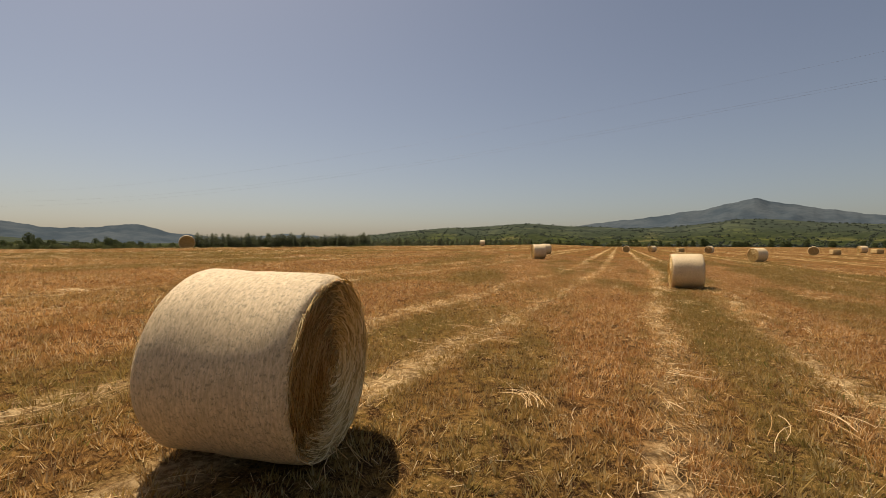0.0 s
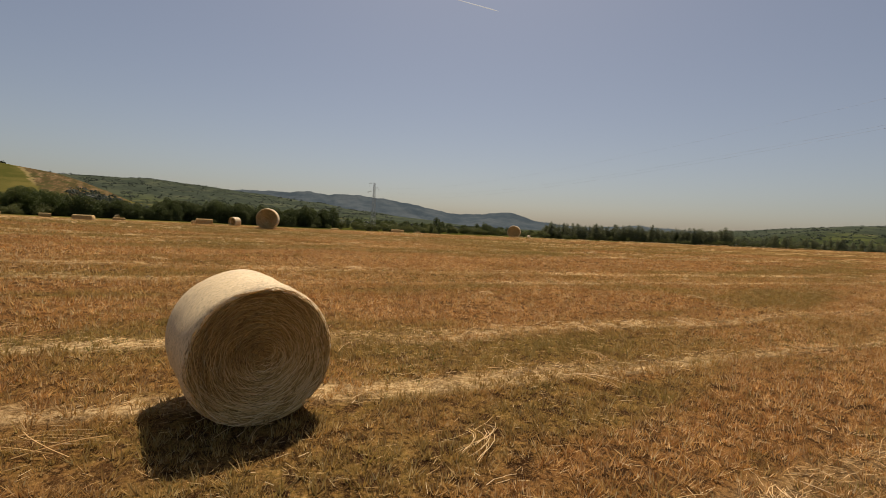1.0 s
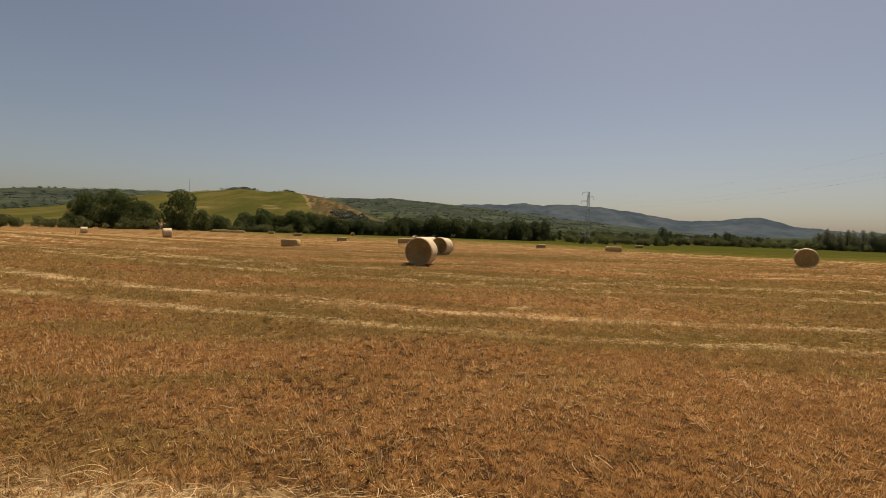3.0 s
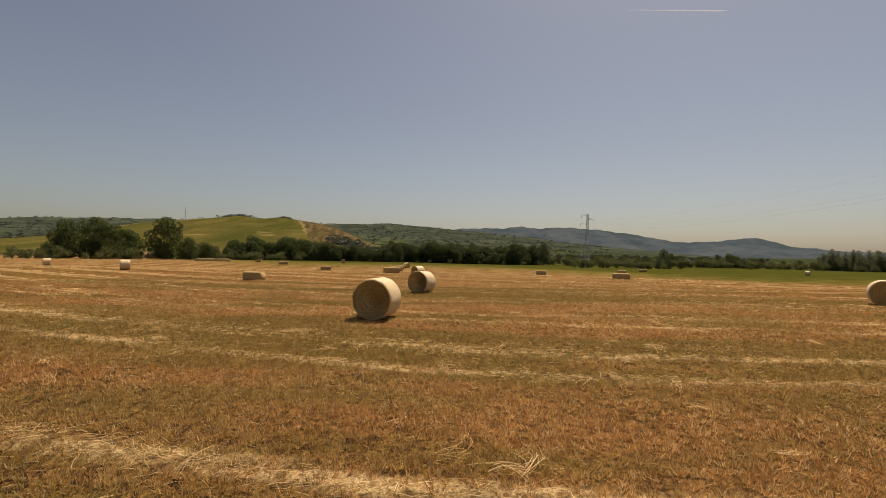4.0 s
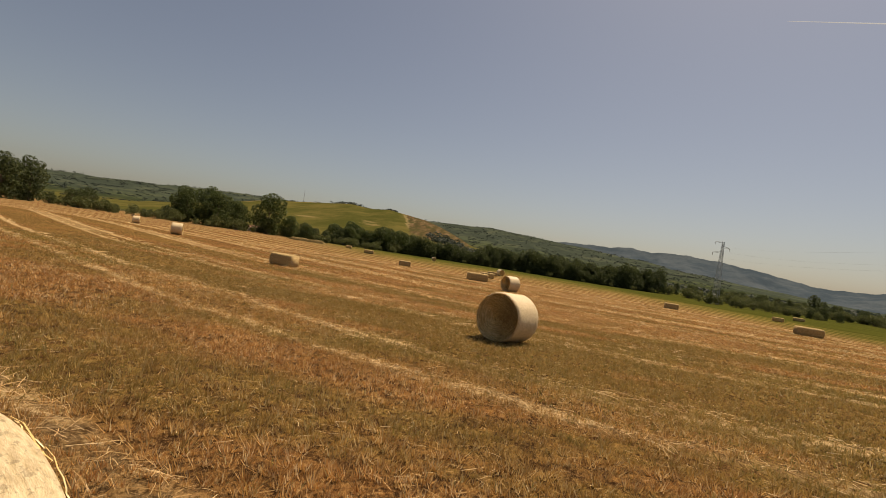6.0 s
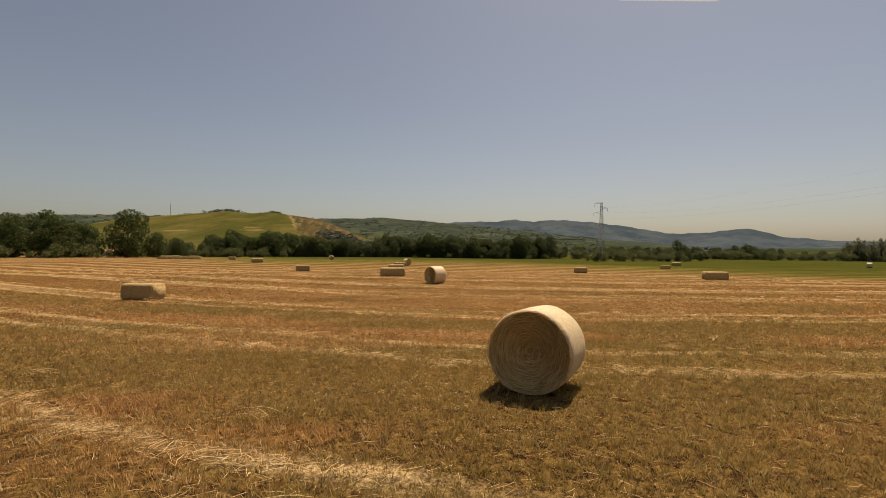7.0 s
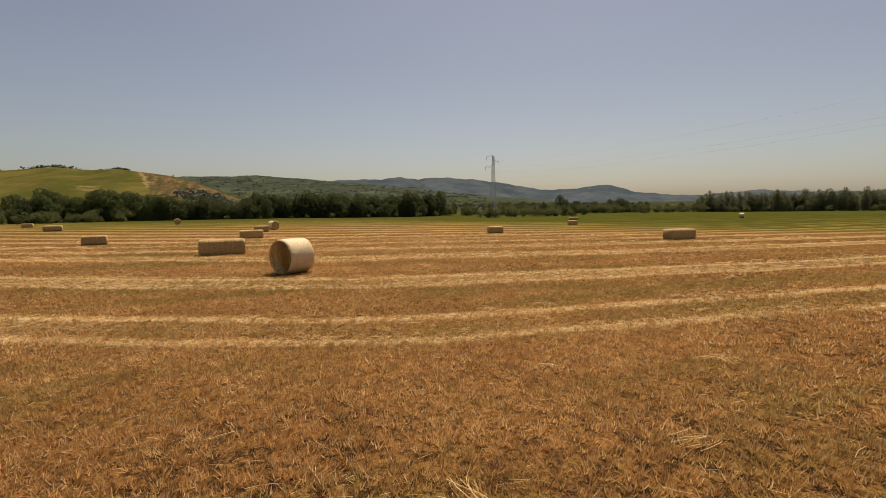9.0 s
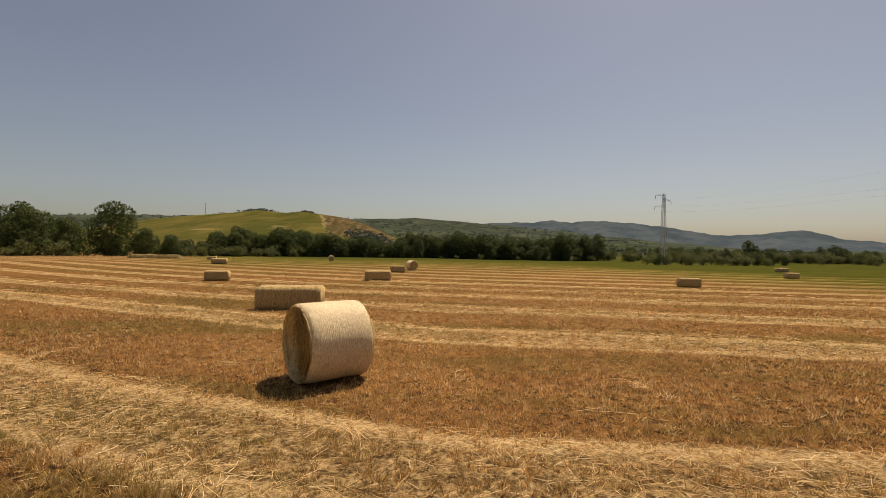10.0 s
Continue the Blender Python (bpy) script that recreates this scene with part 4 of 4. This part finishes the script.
x, y, z = polar(115.1, 896)
mast = tagged(new("radio_mast"), "thin grey radio mast on the hill", "mast")
mast.matrix_basis = pose(x, y, z)
part("shaft", bars([((0, 0, -1), (0, 0, 17))], 0.3, 6), STEEL, mast)
part("aerial", bars([((0, 0, 17), (0, 0, 21))], 0.14, 5), STEEL, mast)

trail_s = Shade("glowing_trail", 1.0, 0.0)
TRAIL = trail_s.done((0.85, 0.86, 0.88))
# faint glow added to keep the trail bright; it is no lamp
trail_s.b.inputs["Emission Color"].default_value = (1, 1, 1, 1)
trail_s.b.inputs["Emission Strength"].default_value = 0.35


def trail():
    """A short aircraft trail high in the sky: a thin tapered tube."""
    def at(b, el, d=4300.0):
        return Vector((-d * math.sin(radians(b)), d * math.cos(radians(b)), d * math.tan(radians(el))))
    a, b = at(64.6, 26.0), at(54.6, 24.2)
    bm = bmesh.new()
    for k in range(12):
        f, g = k / 12, (k + 1) / 12
        tube(bm, a.lerp(b, f), a.lerp(b, g), 1.5 + 3.5 * f, 1.5 + 3.5 * g if k < 11 else 1.0, 6)
    return tagged(part("aircraft_trail", bm, TRAIL), "short white aircraft trail in the clear sky", "contrail", kind="structure")


trail()


# ============ stubble and straw on the field ============
FLIGHT = np.array([[2.0, 1.0], [1.5, 4.0], [-4, 6.4], [-20, 9.3], [-33, 8.9], [-45, 6.9], [-64, 11.2], [-78, 12.0]])
GLANCE = np.array([[1.0, 2.0], [0.5, 30.0]])     # the stretch along the swaths


def off_line(x, y, line):
    best = np.full(np.shape(x), 1e9)
    for (ax, ay), (bx, by) in zip(line, line[1:]):
        vx, vy = bx - ax, by - ay
        t = np.clip(((x - ax) * vx + (y - ay) * vy) / (vx * vx + vy * vy), 0, 1)
        best = np.minimum(best, np.hypot(x - ax - t * vx, y - ay - t * vy))
    return best


def bend(x, y):
    """Across the swaths: how far from the first row, rows set straight."""
    u = x + (0.05 + 0.0047 * np.clip(-x, 0, 45)) * np.clip(12 - y, 0, 70) ** 1.2 - 0.10 * np.clip(y - 12, 0, 18) - 0.035 * np.maximum(y - 30, 0)
    row = np.round((u - ROW_START - 0.95) / ROW_GAP).astype(int)
    return u - np.array(ROW_SHIFT)[np.clip(row + 12, 0, len(ROW_SHIFT) - 1)] - ROW_START


def soil_z(x, y):
    d = np.hypot(x - HUB[0], y - HUB[1])
    return land_z(x, y) + 0.03 * wave(x, y, 3.0, 3) * np.clip(1 - d / 200, 0, 1)


def clear_of_bales(x, y):
    ok = np.ones(len(x), bool)
    for bx, by, turn in NEAR_BALES + FAR_BALES[:12]:
        t = radians(turn)
        a = (x - bx) * math.cos(t) + (y - by) * math.sin(t)
        b = -(x - bx) * math.sin(t) + (y - by) * math.cos(t)
        ok &= ~((np.abs(a) < 0.6) & (np.abs(b) < 0.35))
    return ok


def scatter(r, count, reach, x0=-92, x1=10, y0=-22, y1=46):
    """Points near the flight, thinning with the distance from it."""
    x, y = r.uniform(x0, x1, count), r.uniform(y0, y1, count)
    d = np.minimum(off_line(x, y, FLIGHT), off_line(x, y, GLANCE) * 1.15)
    keep = (r.random(count) < np.clip(1.25 - d / reach, 0, 1)) & clear_of_bales(x, y)
    return x[keep], y[keep]


def swath_side(x, y):
    """Distance across from the nearest swath line, signed."""
    return (bend(x, y) - 0.95 + ROW_GAP / 2) % ROW_GAP - ROW_GAP / 2 + 0.95 + 0.25 * wave(x, y, 8.0, 5)


def blades(r, x, y, per, low, high, width, splay, spread=0.035):
    """Tufts of cut stalks: narrow blades fanning out from one root."""
    n = len(x)
    z = soil_z(x, y)
    ox, oy = r.normal(0, spread, (n, per)), r.normal(0, spread, (n, per))
    tall = r.uniform(0.6, 1.25, (n, 1))
    h = r.uniform(low, high, (n, per)) * tall
    lean = np.stack([ox, oy], -1) / spread * splay * 0.5 + r.normal(0, splay * 0.6, (n, per, 2)) + r.normal(0, splay * 0.4, (n, 1, 2))
    ang = r.uniform(0, 2 * math.pi, (n, per))
    w = width * r.uniform(0.6, 1.4, (n, per))
    foot = np.stack([x[:, None] + ox, y[:, None] + oy, np.repeat(z[:, None], per, 1) - 0.005], -1)
    tip = foot + np.stack([lean[..., 0] * h, lean[..., 1] * h, h], -1)
    side = np.stack([np.cos(ang) * w, np.sin(ang) * w, 0 * w], -1)
    tri = np.stack([foot - side, tip - side * 0.35, foot + side], axis=2)
    return tri.reshape(-1, 3)


def tuft_spots(r, gap, near, far, x0=-100, x1=16, y0=-34, y1=56):
    """Roots about one gap apart, on uneven ground cover, between two distances from the flight."""
    gx, gy = np.meshgrid(np.arange(x0, x1, gap), np.arange(y0, y1, gap), indexing="ij")
    x, y = gx.ravel() + r.normal(0, gap * 0.36, gx.size), gy.ravel() + r.normal(0, gap * 0.36, gx.size)
    d = np.minimum(off_line(x, y, FLIGHT), off_line(x, y, GLANCE))
    keep = (d >= near) & (d < far + r.normal(0, 0.8, len(x)))
    x, y = x[keep], y[keep]
    thick = 0.8 + 0.3 * wave(x, y, 0.5, 61) + 0.25 * wave(x, y, 1.6, 62)      # clumps with bare gaps between
    ok = clear_of_bales(x, y) & (r.random(len(x)) < np.clip(thick, 0.06, 1))
    return x[ok], y[ok]


def strands(r, x, y, along, spread, lift, low, high, width, pieces=4):
    """Loose stalks lying on the stubble, gently bowed."""
    n = len(x)
    z = soil_z(x, y) + lift
    turn = np.where(r.random(n) < along, r.normal(math.pi / 2, spread, n), r.uniform(0, math.pi, n))
    ln = r.uniform(low, high, n)
    g = np.linspace(-0.5, 0.5, pieces)[None, :]
    curve = r.normal(0, 0.2, n)[:, None]
    ang = turn[:, None] + curve * g
    px = x[:, None] + np.cos(ang) * g * ln[:, None]
    py = y[:, None] + np.sin(ang) * g * ln[:, None]
    pz = z[:, None] + r.normal(0, 0.07, n)[:, None] * g * ln[:, None] + 0.15 * ln[:, None] * (0.25 - g * g) * r.uniform(0, 1, n)[:, None]
    mid = np.stack([px, py, pz], -1)
    across = np.stack([-np.sin(ang), np.cos(ang), r.normal(0, 0.5, n)[:, None] * np.ones_like(g)], -1) * (width * r.uniform(0.6, 1.4, n))[:, None, None]
    return strips_mesh("straw", mid - across, mid + across)


def stubble_material(name, tones, rows=False):
    """Dry stalks: matt, letting some light through."""
    s = Shade(name, 0.8, 0.2)
    at = s.place()
    patch = s.noise(at, 0.5, 3)
    color = s.ramp(s.island(), tones)
    color = s.mix(s.math("MULTIPLY", s.step(patch, 0.42, 0.6), 0.3), color, (0.38, 0.17, 0.05))
    if rows:
        tuft = s.noise(at, 5.5, 2)              # one tuft redder, paler or greener than the next
        color = s.mix(s.math("MULTIPLY", s.step(tuft, 0.48, 0.62), 0.5), color, (0.30, 0.125, 0.045))
        color = s.mix(s.math("MULTIPLY", s.step(s.noise(at, 2.4, 3), 0.57, 0.67), 0.45), color, (0.21, 0.17, 0.045))
        u = across_rows(s, at)
        verge = s.math("MULTIPLY", row_line(s, u, 0.95, 0.8, 1.5), s.step(s.noise(at, 0.35, 4), 0.42, 0.58))
        color = s.mix(s.math("MULTIPLY", verge, 0.3), color, (0.27, 0.21, 0.06))
        color = s.mix(s.math("MULTIPLY", s.step(regrowth(s, at, u), 0.48, 0.62), 0.55), color, (0.20, 0.175, 0.045))
    s.done(color)
    thin = s.node("ShaderNodeBsdfTranslucent", Color=color)
    both = s.node("ShaderNodeMixShader", Fac=0.45)
    s.t.links.new(s.b.outputs[0], both.inputs[1])
    s.t.links.new(thin.outputs[0], both.inputs[2])
    s.t.links.new(both.outputs[0], s.t.nodes["Material Output"].inputs[0])
    return s.mat


STUBBLE = stubble_material("stubble", [(0.0, (0.29, 0.128, 0.038)), (0.3, (0.58, 0.305, 0.095)), (0.62, (0.80, 0.50, 0.20)), (0.86, (0.88, 0.64, 0.35)), (0.93, (0.90, 0.70, 0.42)), (1.0, (0.22, 0.20, 0.05))], True)
WEED = stubble_material("weeds", [(0.0, (0.11, 0.115, 0.028)), (0.6, (0.20, 0.18, 0.045)), (1.0, (0.42, 0.30, 0.10))])
STRAW = stubble_material("straw_litter", [(0.0, (0.54, 0.34, 0.14)), (0.5, (0.82, 0.59, 0.29)), (1.0, (0.94, 0.76, 0.47))])


def stubble():
    """Cut stalks in tufts, sparser where a swath lies on them; coarser further off."""
    r = np.random.default_rng(201)

    def open_ground(x, y):
        c = swath_side(x, y)
        covered = (np.abs(c) < 0.2) | (np.abs(c - 1.9) < 0.18)
        matted = (x < -64) & (c > -0.3) & (c < 2.2)
        return (~covered | (r.random(len(x)) < 0.45)) & (~matted | (r.random(len(x)) < 0.5))
    tris = []
    for gap, near, far, per, low, high, width, spread in ((0.122, 0.0, 5.8, 18, 0.05, 0.115, 0.0060, 0.030), (0.18, 5.4, 12.0, 13, 0.05, 0.115, 0.0105, 0.045), (0.32, 11.5, 28.0, 9, 0.05, 0.115, 0.019, 0.075)):
        x, y = tuft_spots(r, gap, near, far)
        keep = open_ground(x, y)
        tris.append(blades(r, x[keep], y[keep], per, low, high, width, 0.5, spread))
    return tagged(part("stubble", quads_mesh("stubble", np.concatenate(tris), 3), STUBBLE), "short cut orange-brown stubble stalks in tufts", "stubble", kind="stuff")


def weeds():
    r = np.random.default_rng(202)
    x, y = scatter(r, 130000, 22)
    g = np.abs(swath_side(x, y) - 1.0) + 1.6 * wave(x, y, 9.0, 17)
    for px, py, reach in REGROWTH:
        g = g - 2.2 * np.clip(1 - np.hypot(x - px, (y - py) * 0.6) / reach, 0, 1)
    u = bend(x, y) + ROW_START
    for middle, half in GREEN_BANDS:
        g = g - 2.0 * np.clip(1.5 - np.abs(u - middle) / half, 0, 1)
    keep = (g < 0.55 + r.normal(0, 0.35, len(x))) & ((x > -62) | (r.random(len(x)) < 0.25))
    return tagged(part("weeds", quads_mesh("weeds", blades(r, x[keep], y[keep], 6, 0.03, 0.09, 0.0055, 0.6), 3), WEED), "green weeds coming up through the stubble", "weeds", kind="stuff")


def straw_litter():
    r = np.random.default_rng(203)
    x, y = scatter(r, 1250000, 20)
    s = swath_side(x, y)
    lump = wave(x, y * 0.25, 2.3, 31) * 0.5 + 0.5
    thick = np.clip((-x - 42) / 22, 0, 1)
    mat = 0.14 + 0.75 * np.clip((-x - 63) / 4, 0, 1)
    near = np.exp(-(s / (0.2 + 0.1 * thick)) ** 2) + 0.8 * np.exp(-((s - 1.9) / (0.18 + 0.1 * thick)) ** 2) + mat * ((s > -0.2) & (s < 2.1)) * np.clip(wave(x, y, 14.0, 8) * 0.8 + 0.3 + 0.5 * thick, 0, 1) + 0.02
    near = near + 0.4 * np.exp(-((bend(x, y) + ROW_START + 26.2) / 0.8) ** 2)      # straw spilt between two swaths
    keep = r.random(len(x)) < near * np.clip(1.7 * lump - 0.3 + 0.5 * thick, 0.12, 1.0) * 1.25
    x, y, s = x[keep], y[keep], s[keep]
    pile = 0.06 * (np.exp(-(s / 0.26) ** 2) + 0.8 * np.exp(-((s - 1.9) / 0.24) ** 2)) + 0.05
    lift = r.uniform(0.3, 0.85, len(x)) * pile
    me = strands(r, x, y, 0.6, 0.5, lift, 0.06, 0.28, 0.0022, 3)
    return tagged(part("straw_litter", me, STRAW), "pale loose straw left in long swaths", "straw", kind="stuff")


def chaff():
    """Short bits of broken straw caught all over the stubble."""
    r = np.random.default_rng(205)
    x, y = scatter(r, 420000, 11)
    keep = r.random(len(x)) < np.clip(0.55 + 0.6 * wave(x, y, 5.0, 41), 0.1, 1)
    x, y = x[keep], y[keep]
    me = strands(r, x, y, 0.3, 0.6, r.uniform(0.008, 0.06, len(x)), 0.03, 0.16, 0.0017, 2)
    return tagged(part("chaff", me, STRAW), "short pale bits of broken straw among the stubble", "chaff", kind="stuff")


def wisps():
    """Bunches of long pale stalks dropped across the stubble, and a few bent stems still standing."""
    r = np.random.default_rng(207)
    cx, cy = scatter(r, 5200, 13)
    side = np.minimum(np.abs(swath_side(cx, cy)), np.abs(swath_side(cx, cy) - 1.9))
    keep = r.random(len(cx)) < 0.07 + 0.5 * np.exp(-(side / 0.7) ** 2)
    cx, cy = cx[keep], cy[keep]
    per = r.integers(3, 15, len(cx))
    own = np.repeat(np.arange(len(cx)), per)
    n = len(own)
    lie = r.uniform(0, math.pi, len(cx))
    ln = (r.uniform(0.3, 0.85, len(cx)))[own] * r.uniform(0.5, 1.0, n)
    ang0 = lie[own] + r.normal(0, 0.32, n)
    bow = r.normal(0, 0.55, len(cx))[own] + r.normal(0, 0.2, n)
    g = np.linspace(-0.5, 0.5, 5)[None, :]
    ang = ang0[:, None] + bow[:, None] * g
    off = r.normal(0, 0.075, (2, n))
    px = cx[own][:, None] + off[0][:, None] + np.cos(ang) * g * ln[:, None]
    py = cy[own][:, None] + off[1][:, None] + np.sin(ang) * g * ln[:, None]
    pz = soil_z(px, py) + r.uniform(0.05, 0.115, n)[:, None] + 0.03 * np.cos(g * math.pi)
    mid = np.stack([px, py, pz], -1)
    wide = np.stack([-np.sin(ang), np.cos(ang), r.normal(0, 0.5, n)[:, None] * np.ones_like(g)], -1) * r.uniform(0.0018, 0.0038, n)[:, None, None]
    return tagged(part("straw_wisps", strips_mesh("straw_wisps", mid - wide, mid + wide), STRAW), "bunches of long pale straw dropped across the stubble", "straw", kind="stuff")


def distant_litter():
    """The same swaths further off, in coarser wisps."""
    r = np.random.default_rng(204)
    n = 520000
    x, y = r.uniform(-125, 40, n), r.uniform(-80, 120, n)
    d = np.minimum(off_line(x, y, FLIGHT), off_line(x, y, GLANCE))
    s = swath_side(x, y)
    lump = wave(x, y * 0.25, 4.0, 33) * 0.5 + 0.5
    near = np.exp(-(s / 0.2) ** 2) + 0.8 * np.exp(-((s - 1.9) / 0.18) ** 2)
    field = x - 0.45 * np.clip(y - 30, 0, 70) - 0.9 * np.clip(y - 38, 0, 50) * np.clip(-(x + 2) / 18, 0, 1) > -108
    keep = field & (d > 14) & (r.random(n) < near * np.clip(1.3 * lump, 0.1, 1.0) * 0.9)
    x, y = x[keep], y[keep]
    me = strands(r, x, y, 0.8, 0.35, r.uniform(0.06, 0.15, len(x)), 0.2, 0.6, 0.009, 3)
    return tagged(part("swath_straw", me, STRAW), "pale straw lying in far swaths", "straw", kind="stuff")


stubble()
weeds()
straw_litter()
chaff()
wisps()
distant_litter()
